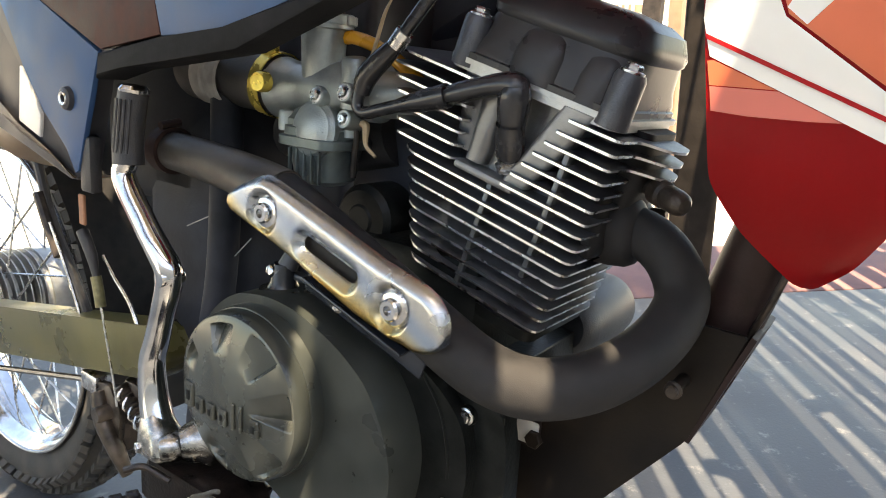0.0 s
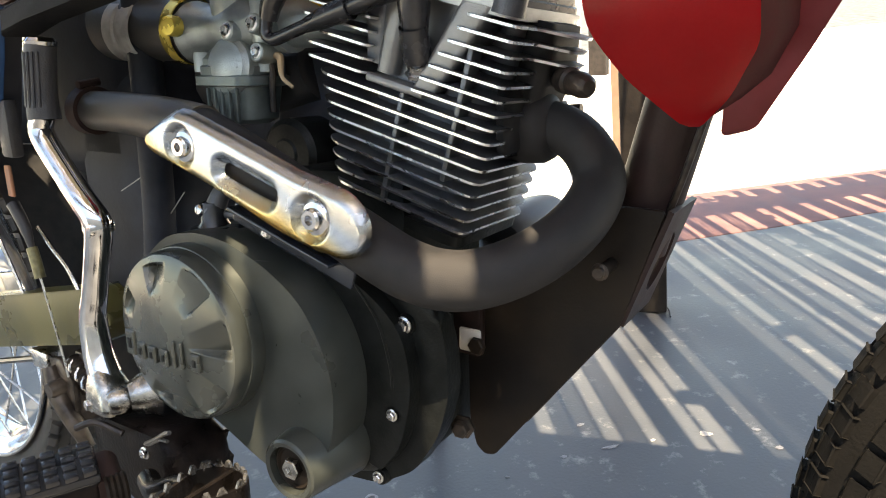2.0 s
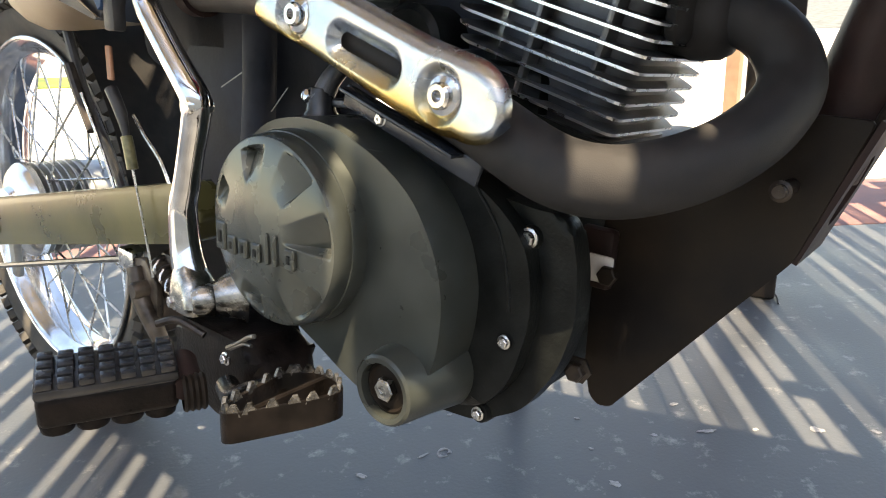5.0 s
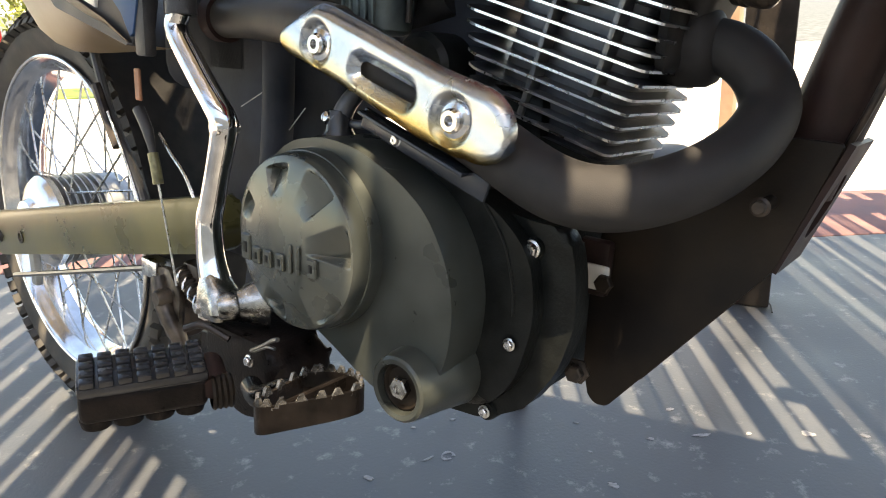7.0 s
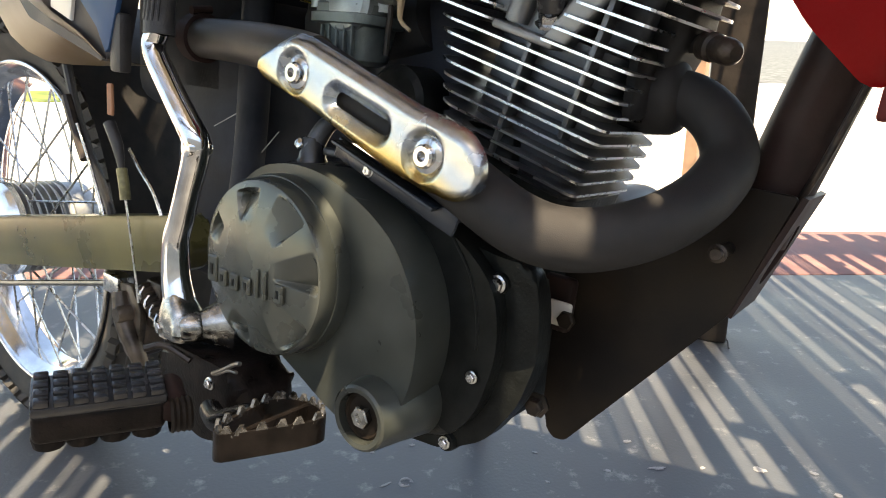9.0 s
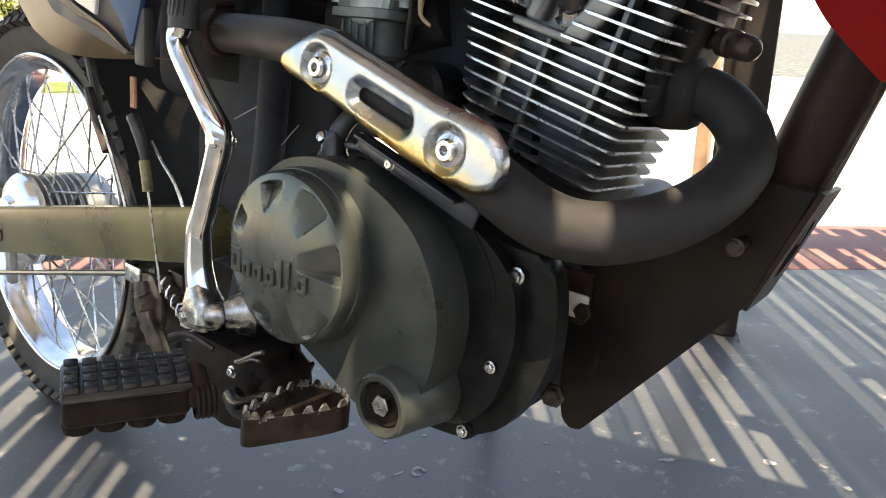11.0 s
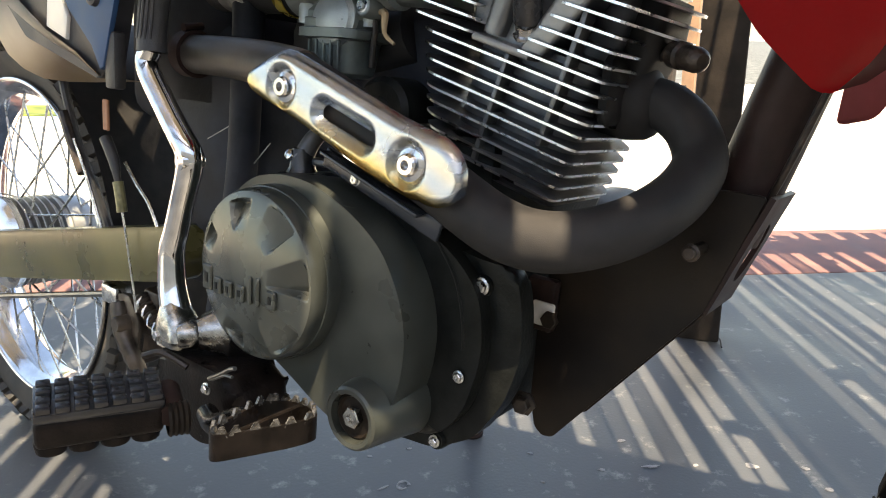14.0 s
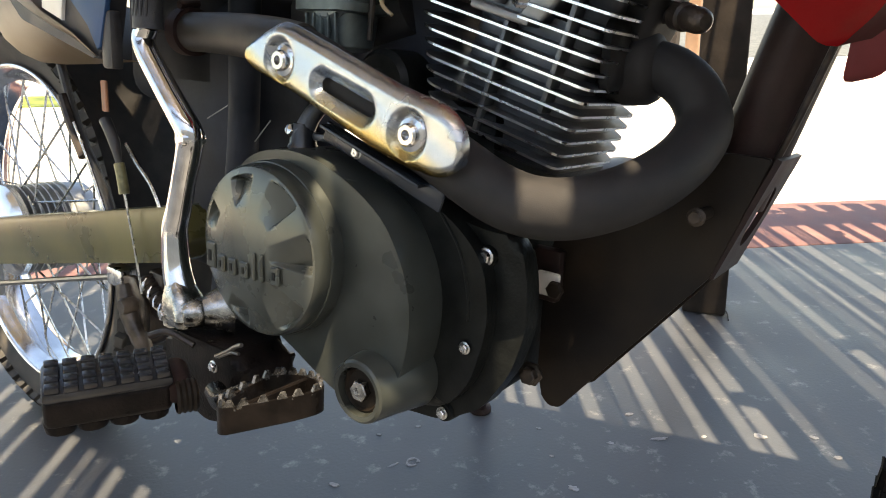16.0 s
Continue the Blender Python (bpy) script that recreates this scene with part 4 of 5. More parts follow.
pedal = part("brake_pedal", tube([(.66, -.165, .005), (.69, -.178, .012), (.735, -.19, .04), (.770, -.20, .056)], [.009, .009, .008, .007], 14), M_PEDAL, bike, "black steel brake pedal with a toothed tread")
RING = rounded([(.765, -.192), (.777, -.246), (.792, -.254), (.822, -.216), (.828, -.200), (.812, -.188), (.786, -.183)], .010, 4)


def ring_z(x, top):
    return (.066 if top else .046) + (x - .763) * (.20 if top else .26)


def tread():
    """A ring of plate set on edge."""
    bm = bmesh.new()
    n = len(RING)
    mx, my = .796, -.214
    rows = []
    for k, top in ((1, 0), (1, 1), (.90, 1), (.90, 0)):
        rows.append([bm.verts.new((mx + (x - mx) * k, my + (y - my) * k, ring_z(x, top))) for x, y in RING])
    for a, b in zip(rows, rows[1:] + rows[:1]):
        for i in range(n):
            j = (i + 1) % n
            bm.faces.new((a[i], a[j], b[j], b[i]))
    return bm


tr = part("tread", tread(), M_PEDAL, pedal, "worn black tread ring with bright teeth")
for k in range(0, len(RING), 2):
    (x0, y0), (x1, y1) = RING[k], RING[(k + 2) % len(RING)]
    if math.hypot(x1 - x0, y1 - y0) < .006:
        continue
    for q in range(3 if math.hypot(x1 - x0, y1 - y0) > .02 else 1):
        steps = 3 if math.hypot(x1 - x0, y1 - y0) > .02 else 1
        f = (q + .5) / steps
        px_, py_ = x0 + (x1 - x0) * f, y0 + (y1 - y0) * f
        px_, py_ = .796 + (px_ - .796) * .95, -.214 + (py_ + .214) * .95
        m = Matrix.Translation((px_, py_, ring_z(px_, 1))) @ Matrix.Rotation(math.atan2(y1 - y0, x1 - x0), 4, 'Z')
        bm = prism([(-.0046, -.002), (-.0014, .0042), (.0012, .0046), (.0044, -.002)], -.0011, .0011)
        bmesh.ops.transform(bm, matrix=m, verts=bm.verts)
        part("tooth", bm, M_TOOTH, tr, smooth=0)
part("cross_bar", box(.0035, .060, .016, .001, (.796, -.216, .064), 1), M_PEDAL, tr)

# frame
DOWN = [(1.075, .057, .60), (1.042, .057, .42), (1.018, .057, .322), (1.001, .057, .25), (.988, .057, .20)]
frame_tube = part("frame_tube", tube(DOWN, .0245, 22, 4), M_FRAME, bike, "dusty black front downtube")
part("cable", tube([(1.085, .035, .50), (1.052, .035, .355), (1.040, .035, .31), (1.026, .035, .258), (1.014, .045, .225)], .0026, 10), M_RUST, bike, "brown cable along the downtube")
PLATE = [(.870, .002), (.885, .0), (.992, .146), (1.020, .236), (.985, .236), (.955, .205), (.90, .180), (.866, .170), (.860, .09), (.862, .03)]
guard = part("skid_plate", prism(rounded(PLATE, .006, 3), .022, .026, .001, 1), M_PLATE, bike, "dull black steel skid plate ahead of the engine")
part("side_plate", prism(rounded([(x, min(z, .155)) for x, z in PLATE if x < 1.0], .006, 3), .088, .092, .001, 1), M_PLATE, guard)


def front_flange():
    """The plate's front wall between its two sides, with an oval hole."""
    bm = bmesh.new()
    a, b = Vector((.990, 0, .145)), Vector((1.021, 0, .236))
    n = 24
    outer, inner = [], []
    per = [(-1 + 2 * i / 6, -1) for i in range(6)] + [(1, -1 + 2 * i / 6) for i in range(6)] + [(1 - 2 * i / 6, 1) for i in range(6)] + [(-1, 1 - 2 * i / 6) for i in range(6)]
    for s, t in per:
        outer.append((.057 + .034 * s, .5 + .5 * t))
        k = math.atan2(t, s)
        inner.append((.057 + .018 * math.cos(k), .5 + .26 * math.sin(k)))
    v = []
    for off in (0.0, .004):
        d = Vector((b.z - a.z, 0, -(b.x - a.x))).normalized() * off
        v.append([[bm.verts.new((a + (b - a) * q).to_tuple()[0:1] + (y,) + ((a + (b - a) * q).z,)) for y, q in ring] for ring in (outer, inner)])
        for ring in v[-1]:
            for w in ring:
                w.co += d
    for i in range(n):
        j = (i + 1) % n
        bm.faces.new((v[0][0][i], v[0][0][j], v[0][1][j], v[0][1][i]))
        bm.faces.new((v[1][0][j], v[1][0][i], v[1][1][i], v[1][1][j]))
        bm.faces.new((v[0][0][j], v[0][0][i], v[1][0][i], v[1][0][j]))
        bm.faces.new((v[0][1][i], v[0][1][j], v[1][1][j], v[1][1][i]))
    return bm


part("front_wall", front_flange(), M_FRAME, guard, "front wall of the skid plate with an oval hole")
part("bolt", lathe([(.0066, 0), (.0066, .0012), (.0046, .002), (.0046, .005), (.0038, .006), (0, .006)], 16, along((.9825, -.003, .1925), (0, -1, 0))), M_RUST, guard)
part("mount_sleeve", lathe([(.0048, 0), (.0048, .034), (.004, .036)], 16, along((.9825, .031, .1925), (0, -1, 0))), M_PLATE, guard)
part("stand_foot", lathe([(0, -.006), (.016, -.006), (.020, -.002), (.020, .004), (.012, .008), (.010, .07)], 20, along((.525, .478, -.312), (.12, -.25, 1))), M_FRAME, bike, "black side stand foot seen under the engine")
part("side_stand", tube([(.53, .466, -.27), (.56, .36, -.12), (.60, .22, .03)], .010, 12), M_FRAME, bike)
part("engine_mount", box(.030, .012, .045, .004, (.866, .010, .122), 2), M_FRAME, bike)
# near-white colour gives this steel washer its sunlit look
washer = part("mount_washer", box(.0200, .003, .0200, .002, (0.8762, -.0035, 0.1182), 2), M_WASHERWHITE, bike, "bright square plate washer on the engine mount")
part("mount_bolt", lathe([(.0075, 0), (.0075, .004), (.0062, .005), (0, .005)], 6, along((0.8842, -.005, 0.1155), (0, -1, 0))), M_PLATE, washer)
part("mount_bolt", lathe([(.011, 0), (.011, .003), (.0075, .004), (.0075, .010), (.006, .011), (0, .011)], 6, along((.868, .0, .036), (.1, -1, 0))), M_RUST, bike)
SEAT = inset(1.065)
for s in (-1, 1):
    part("frame_tube", tube([(.56, .055 * s, .42), (.56, .055 * s, .30), (.56, .06 * s, .18), (.565, .08 * s, .08), (.59, .1 * s, .02), (.66, .1 * s, .0)], .015, 16), M_CAVITY, bike)
part("frame_tube", tube([(.20, .10, .46), (.45, .10, .40), (.55, .1, .37), (.75, .08, .44), (.95, .04, .52)], .013, 16), M_CAVITY, bike)
part("frame_tube", tube([(.40, -.10, .385), (.52, -.105, .392), (.64, -.10, .425), (.75, -.09, .47), (.95, -.05, .55)], .013, 16), M_CAVITY, bike)
# plain dark blocks, added to hide the bright yard behind the kick lever
part("airbox", box(.20, .15, .22, .03, (.42, .03, .33), 4), M_CAVITY, bike, "black airbox behind the carburettor")
part("inner_mudguard", box(.15, .15, .30, .03, (.475, .03, .19), 4), M_CAVITY, bike, "plain black block standing in for an inner mudguard")


def flap():
    """A mudflap curved round the wheel."""
    bm = bmesh.new()
    rows = []
    for k in range(15):
        a = radians(-12 + 7.5 * k)
        rows.append([bm.verts.new((.352 * math.cos(a) + .01, y, .352 * math.sin(a))) for y in (-.078, -.072, -.03, .03, .072, .078)])
    for a, b in zip(rows, rows[1:]):
        for i in range(5):
            bm.faces.new((a[i], a[i + 1], b[i + 1], b[i]))
    bmesh.ops.solidify(bm, geom=list(bm.faces), thickness=.004)
    return bm


for a, b in (((.50, -.0562, .215), (.545, -.0562, .236)), ((.575, -.0562, .20), (.598, -.0562, .222)), ((.53, -.0562, .15), (.55, -.0562, .172))):
    part("scratch", tube([a, b], .0006, 5, 1), M_RUBBERGREY, bike)
SEAT = inset(1.088)
part("mudflap", flap(), M_RUBBER, bike, "black rubber mudflap over the rear tyre")
SEAT = inset(1.035)
switch = part("brake_switch", tube([(.4575, -.129, .168), (.4625, -.1295, .154), (.4665, -.13, .139)], .0052, 12, 2), M_OLIVE, bike, "small olive brake light switch on a wire")
part("switch_cap", tube([(.432, -.127, .208), (.449, -.128, .188), (.4575, -.129, .168)], [.006, .0055, .003], 12, 2), M_RUBBER, switch)
part("switch_wire", tube([(.466, -.13, .141), (.475, -.13, .105), (.484, -.13, .066), (.489, -.13, .04)], .0012, 6, 2), M_STEEL, switch)
part("wire_tag", box(.010, .003, .03, .001, (.442, -.131, .232), 1), M_TAGTAN, switch, "pale tag on the wire")
part("brake_cable", tube([(.286, -.10, .262), (.310, -.10, .205), (.332, -.10, .170), (.356, -.10, .142), (.384, -.102, .108), (.410, -.105, .070)], .0052, 10), M_RUBBER, bike, "black cable running down to the rear brake")
part("cable_sleeve", tube([(.300, -.106, .222), (.318, -.106, .190), (.340, -.106, .158)], .0062, 10), M_RUST, bike)
part("spring_wire", tube([(.335, -.112, .196), (.365, -.112, .150), (.392, -.112, .098), (.398, -.112, .060)], .0018, 8), M_DARKSTEEL, bike)
part("stay", tube([(.453, -.118, .186), (.475, -.119, .168), (.50, -.12, .15), (.521, -.12, .118)], .0022, 8), M_DARKSTEEL, bike, "thin steel wire stay")

SEAT = inset(1.0)
# dark backing, added to hide the bright yard behind the carburettor
part("far_side_panel", prism(rounded([(.12, .30), (.44, .27), (.60, .315), (.76, .33), (.76, .55), (.15, .55)], .02), .11, .125, .004), M_PANELDARK, bike, "charcoal far-side panel added as dark backing behind the carburettor")
# made-up dark blocks, set to narrow the bright gap in the camera's view
part("gap_block_right", box(.10, .03, .12, .008, (.698, .035, .29), 3), M_CAVITY, bike, "plain black block added to close a bright gap behind the carburettor")
part("gap_block_left", box(.066, .03, .12, .008, (.590, .050, .27), 3), M_CAVITY, bike)
part("gap_block_top", tube([(.56, .03, .325), (.63, .03, .320), (.70, .03, .335)], .030, 14), M_RUBBER, bike)
# one more backing block, added for the same purpose
part("dark_backing", box(.13, .10, .20, .01, (.60, .07, .40), 3), M_BLACK, bike)

# swingarm and rear wheel
SEAT = inset(1.088)
SW = [(-.045, .016), (.57, .146), (.59, .12), (.572, .094), (.05, -.026), (-.03, -.03)]
swing = part("swingarm", prism(rounded(SW, .006), -.139, -.112, .004, 3), M_SWING, bike, "olive-painted box-section swingarm")
part("far_arm", prism(rounded(SW, .006), .10, .127, .004, 3), M_SWING, swing)
part("adjuster_slot", lathe([(.0075, -.002), (.0085, .0012), (.006, .0016), (.0045, -.001), (0, -.001)], 20, along((0.1201, -0.1390, 0.0139), (0, -1, 0))), M_RUST, swing)
part("axle_nut", lathe([(.0, .014), (.007, .014), (.013, .011), (.013, .004), (.018, .004), (.018, 0)], 6, along((0, -.139, -.008), (0, -1, 0))), M_RUST, swing)
part("adjuster_hole", lathe([(.0, .002), (.006, .003), (.009, .0)], 16, along((.045, -.139, .0), (0, -1, 0))), M_RUST, swing)
part("brake_rod", tube([(.055, -.13, -.057), (.25, -.13, -.004), (.445, -.13, .049)], .0035, 8, 2), M_BRAKEROD, bike, "thin steel rear brake rod")
part("rod_clevis", box(.03, .018, .02, .003, (.452, -.13, .051), 2), M_STEEL, bike)
part("brake_cam_link", box(.05, .03, .06, .01, (.478, -.12, .015), 3), M_RUST, bike, "dull brown brake linkage")
part("link_plate", prism(rounded([(.452, .052), (.486, .060), (.505, .036), (.500, -.004), (.478, -.022), (.462, .004)], .008), -.136, -.130, .002), M_LINK, bike, "dull brown stamped linkage plate")
part("link_arm", tube([(.470, -.138, .048), (.482, -.140, .020), (.500, -.138, -.006), (.512, -.134, -.030)], [.008, .0095, .0085, .006], 12), M_LINK, bike)
part("link_pin", lathe([(0, .010), (.007, .010), (.0085, .007), (.0085, -.01)], 14, along((.484, -.140, .030), (0, -1, 0))), M_LINK, bike)
part("link_spring", tube([(.505 + .0022 * k, -.134 + .006 * math.cos(k * 1.6), .058 - .0016 * k + .006 * math.sin(k * 1.6)) for k in range(22)], .0016, 6, 2), M_STEEL, bike, "coiled pull spring")
part("link_bracket", box(.028, .022, .050, .005, (.512, -.118, .044), 2), M_RUST, bike)
part("return_spring", lathe([(.008 + .002 * (k % 2), .0028 * k) for k in range(14)], 14, along((.50, -.13, .06), (.7, 0, -.5))), M_RUST, bike, "coiled return spring")

# rear wheel
WHEEL = Matrix.Rotation(radians(90), 4, 'X')
hub = part("rear_wheel", lathe([(0, -.058), (.05, -.058), (.064, -.05), (.066, -.02), (.060, .0), (.036, .012), (.034, .035), (.05, .05), (.05, .056), (0, .056)], 40, WHEEL), M_ALU, bike, "spoked rear wheel with a silver drum hub")


def carcass(R, rim, width):
    """From bead to bead: narrow at the rim, widest half way up."""
    h = R - .009 - rim
    prof = [(rim, -.026), (rim + .004, -.028)]
    for k in range(1, 16):
        a = math.pi * k / 16
        lift = math.sin(a) ** .8
        half = .028 + (width / 2 - .028) * min(1, 1.9 * lift) if lift < .75 else width / 2
        prof.append((rim + .006 + (h - .006) * lift, -half * math.cos(a) / max(abs(math.cos(math.pi / 16)), abs(math.cos(a)), .72) if abs(math.cos(a)) > .45 else -width / 2 * math.cos(a) / .72))
    prof += [(rim + .004, .028), (rim, .026)]
    return lathe(prof, 72, WHEEL)


def knob_tread(R, width, knobs, seed):
    """Rows of low square knobs, five across."""
    bm = bmesh.new()
    rr = random.Random(seed)
    for i in range(knobs):
        t = 2 * math.pi * i / knobs
        for row, (yo, tilt, drop, ln) in enumerate(((-.43, 1.0, .024, .012), (-.24, .45, .006, .014), (0, 0, .0, .016), (.24, -.45, .006, .014), (.43, -1.0, .024, .012))):
            tt = t + (math.pi / knobs if row % 2 else 0)
            m = WHEEL @ Matrix.Rotation(tt, 4, 'Z') @ Matrix.Translation((R - .008 - drop, 0, yo * width)) @ Matrix.Rotation(tilt, 4, 'Y')
            box(.012, .6 * 2 * math.pi * R / knobs + rr.uniform(-.001, .001), ln, .001, (.002, 0, 0), 1, bm, m)
    return bm


part("tyre", carcass(.320, .2375, .092), M_TYRE, hub, "dusty knobbly rear tyre")
tagged(part("tread", knob_tread(.320, .092, 70, 1), M_TYRE, hub, smooth=0), kind="stuff")
part("rim", lathe([(.2445, -.033), (.2425, -.0355), (.239, -.035), (.232, -.030), (.229, -.024), (.222, -.018), (.219, 0), (.222, .018), (.229, .024), (.232, .030), (.239, .035), (.243, .033), (.236, .028), (.226, .012), (.226, -.012), (.236, -.028)], 96, WHEEL, closed=True), M_RIM, hub, "chromed steel rim")
for side in (-1, 1):
    part("rim_lip", lathe([(.2425 + .0028 * math.cos(a), .0352 * side + .0028 * math.sin(a)) for a in (math.pi * k / 4 for k in range(8))], 96, WHEEL, closed=True), M_POLISHED, hub, "bright rolled rim lip")
for k in range(36):
    side = -1 if k % 2 else 1
    t = 2 * math.pi * k / 36
    t2 = t + (0.62 if (k // 2) % 2 else -0.62)
    a = WHEEL @ Vector((.056 * math.cos(t2), .056 * math.sin(t2), .04 * side))
    b = WHEEL @ Vector((.222 * math.cos(t), .222 * math.sin(t), .006 * side))
    part("spoke", tube([a, b], .0017, 6, 1), M_STEEL, hub)
part("drum_plate", lathe([(0, .036), (.028, .036), (.034, .033), (.038, .024), (.046, .020), (.062, .015), (.069, .008), (.070, 0)], 40, along((0, -.056, 0), (0, -1, 0))), M_POLISHED, hub, "polished brake drum plate")
for k in range(7):
    part("drum_rib", lathe([(.058, 0), (.0685, .0012), (.0685, .0030), (.058, .0042)], 40, along((0, -.050 + .0105 * k, 0), (0, 1, 0)), closed=True), M_ALU, hub)
part("brake_arm", box(.018, .012, .09, .004, (.02, -.09, -.045), 2), M_ALU, hub)

# front wheel, steered a little to the left
SEAT = inset(1.0)
FRONT = Matrix.Translation((1.46, .03, .02)) @ Matrix.Rotation(radians(2), 4, 'Z')
fw = part("front_wheel", lathe([(0, -.055), (.045, -.055), (.05, -.04), (.03, -.03), (.03, .03), (.05, .04), (.045, .055), (0, .055)], 32, WHEEL), M_ALU, bike, "spoked front wheel with a knobbly tyre", FRONT)
part("tyre", carcass(.348, .275, .088), M_FRONTTYRE, fw, "dusty knobbly front tyre")
tagged(part("tread", knob_tread(.342, .082, 92, 3), M_FRONTTYRE, fw, smooth=0), kind="stuff")
part("rim", lathe([(.285, -.025), (.272, -.024), (.265, 0), (.272, .024), (.285, .025), (.270, 0)], 80, WHEEL, closed=True), M_CHROME, fw)
for s in (-1, 1):
    part("fork_leg", tube([(1.46, .09 * s, .0), (1.40, .09 * s, .2), (1.28, .09 * s, .62)], .022, 18, 1), M_BLACK, bike)
part("front_cable", tube([(1.132, -.12, .46), (1.144, -.12, .345), (1.150, -.12, .30), (1.160, -.12, .258), (1.179, -.12, .215), (1.214, -.12, .15), (1.274, -.12, .08)], .0060, 14), M_RUST, bike, "brown-black brake cable looping to the front wheel")
part("front_cable", tube([(1.172, -.12, .46), (1.157, -.12, .342), (1.153, -.118, .312), (1.152, -.115, .28), (1.16, -.115, .25), (1.18, -.115, .20)], .0042, 12), M_FRAME, bike)

# fuel tank and shrouds
part("fuel_tank", box(.42, .22, .16, .05, (.90, .0, .56), 5), M_RED, bike, "red fuel tank")


SHROUD = [(.985, .47), (.991, .437), (.9995, .393), (1.0075, .352), (1.0245, .3285), (1.051, .304), (1.059, .3025), (1.075, .319), (1.088, .344), (1.084, .40), (1.075, .47)]
SHROUD_FOLD = [(1.075, .47), (1.084, .40), (1.086, .345), (1.074, .317), (1.058, .302)]


def span(pts, z):
    """Left and right ends of an outline of (x, z) points at a height."""
    xs = []
    for (x0, z0), (x1, z1) in zip(pts, pts[1:] + pts[:1]):
        if (z0 - z) * (z1 - z) <= 0 and z0 != z1:
            xs.append(x0 + (x1 - x0) * (z - z0) / (z1 - z0))
    return min(xs), max(xs)


def moulded(pts, y, curl, z_flat, side, thick):
    """A moulded panel that curls inwards below z_flat and along its two sides."""
    bm = bmesh.new()
    zs = [z for _, z in pts]
    rows = []
    for i in range(49):
        z = min(zs) + .0004 + (max(zs) - min(zs) - .0008) * (i / 48) ** 1.2
        a, b = span(pts, z)
        row = []
        for k in range(25):
            f = k / 24
            x = a + (b - a) * f
            d = max(0, (z_flat - z) / (z_flat - min(zs)))
            g = max(0, (.012 - (b - x)) / .012)
            row.append(bm.verts.new((x, y + curl * d * d + side * g * g, z)))
        rows.append(row)
    for p, q in zip(rows, rows[1:]):
        for k in range(24):
            bm.faces.new((p[k], p[k + 1], q[k + 1], q[k]))
    bmesh.ops.solidify(bm, geom=list(bm.faces), thickness=-thick)
    return bm


shroud = part("tank_shroud", moulded(rounded(SHROUD, .006), -.1165, .030, .372, .003, .003), M_RED, bike, "red plastic tank shroud with cream and orange stripes", smooth=50)
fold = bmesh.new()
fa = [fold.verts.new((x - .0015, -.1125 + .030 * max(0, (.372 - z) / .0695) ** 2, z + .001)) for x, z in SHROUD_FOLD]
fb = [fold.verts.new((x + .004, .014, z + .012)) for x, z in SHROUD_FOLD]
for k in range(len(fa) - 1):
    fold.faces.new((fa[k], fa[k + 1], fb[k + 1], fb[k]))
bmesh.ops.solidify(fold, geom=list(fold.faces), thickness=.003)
# darker red than the face: the fold's shade is put into its colour
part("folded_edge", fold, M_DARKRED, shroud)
# the salmon and first orange pieces paint a bright reflection; the rest are decals
DECALS_AND_REFLECTIONS = (("cream_stripe", [(.9925, .428), (.9983, .4111), (1.0765, .3795), (1.0825, .394), (1.0279, .4300), (1.0235, .4385), (1.022, .446), (.9915, .446)], M_WHITEDECAL),
          ("salmon_reflection", [(1.0005, .3975), (1.0030, .3862), (1.020, .3852), (1.045, .3855), (1.0590, .3862), (1.0310, .3975)], M_SALMON),
          ("orange_patch", [(.9975, .409), (1.0003, .3980), (1.0300, .3980), (1.0, .4095)], M_ORANGEMARK),
          ("orange_patch", [(1.0290, .4310), (1.0653, .4072), (1.083, .3962), (1.083, .446), (1.0225, .446)], M_ORANGEMARK),
          ("upper_stripe", [(1.0279, .4338), (1.0371, .4267), (1.0457, .4371), (1.052, .446), (1.0335, .446)], M_WHITEDECAL))
for nm, pts, m in DECALS_AND_REFLECTIONS:
    out = -.1176 if nm == "upper_stripe" else -.1172
    part("cream_stripe" if nm == "upper_stripe" else nm, prism(pts, out, -.1155), m, shroud, smooth=0)
part("thin_stripe", prism([(.9945, .4215), (.9955, .4190), (1.0800, .3865), (1.0805, .3885)], -.1180, -.1160), M_RED, shroud, smooth=0)
LSHROUD = [(1.048, .287), (1.0687, .2931), (1.0959, .3428), (1.110, .372), (1.150, .455), (1.062, .455), (1.053, .40), (1.050, .345)]
part("tank_shroud", moulded(rounded(LSHROUD, .005), .03, .006, .34, .004, .003), M_REDFAR, bike, "red tank shroud on the far side", smooth=50)

# side panel: a bulged grey tail piece, a charcoal field and a blue corner
def bulged(lower, upper, depth, n=12):
    """A shell between a lower and an upper edge line that rolls inwards towards its lower edge."""
    bm = bmesh.new()
    rows = []
    for i in range(n + 1):
        t = i / n
        roll = (1 - t) ** 2.2
        rows.append([bm.verts.new((a[0] + (b[0] - a[0]) * t, -.158 + depth * roll, a[1] + (b[1] - a[1]) * (1 - (1 - t) ** 1.35))) for a, b in zip(lower, upper)])
    for a, b in zip(rows, rows[1:]):
        for k in range(len(a) - 1):
            bm.faces.new((a[k], a[k + 1], b[k + 1], b[k]))
    bmesh.ops.solidify(bm, geom=list(bm.faces), thickness=.003)
    return bm


SEAT = inset(1.035)
panel = part("side_panel", prism(rounded([(.33, .30), (.476, .267), (.486, .273), (.520, .378), (.60, .400), (.72, .432), (.72, .50), (.20, .55), (.20, .40)], .006), -.154, -.136, .003), M_PANELDARK, bike, "side panel in charcoal, slate blue and glossy grey")
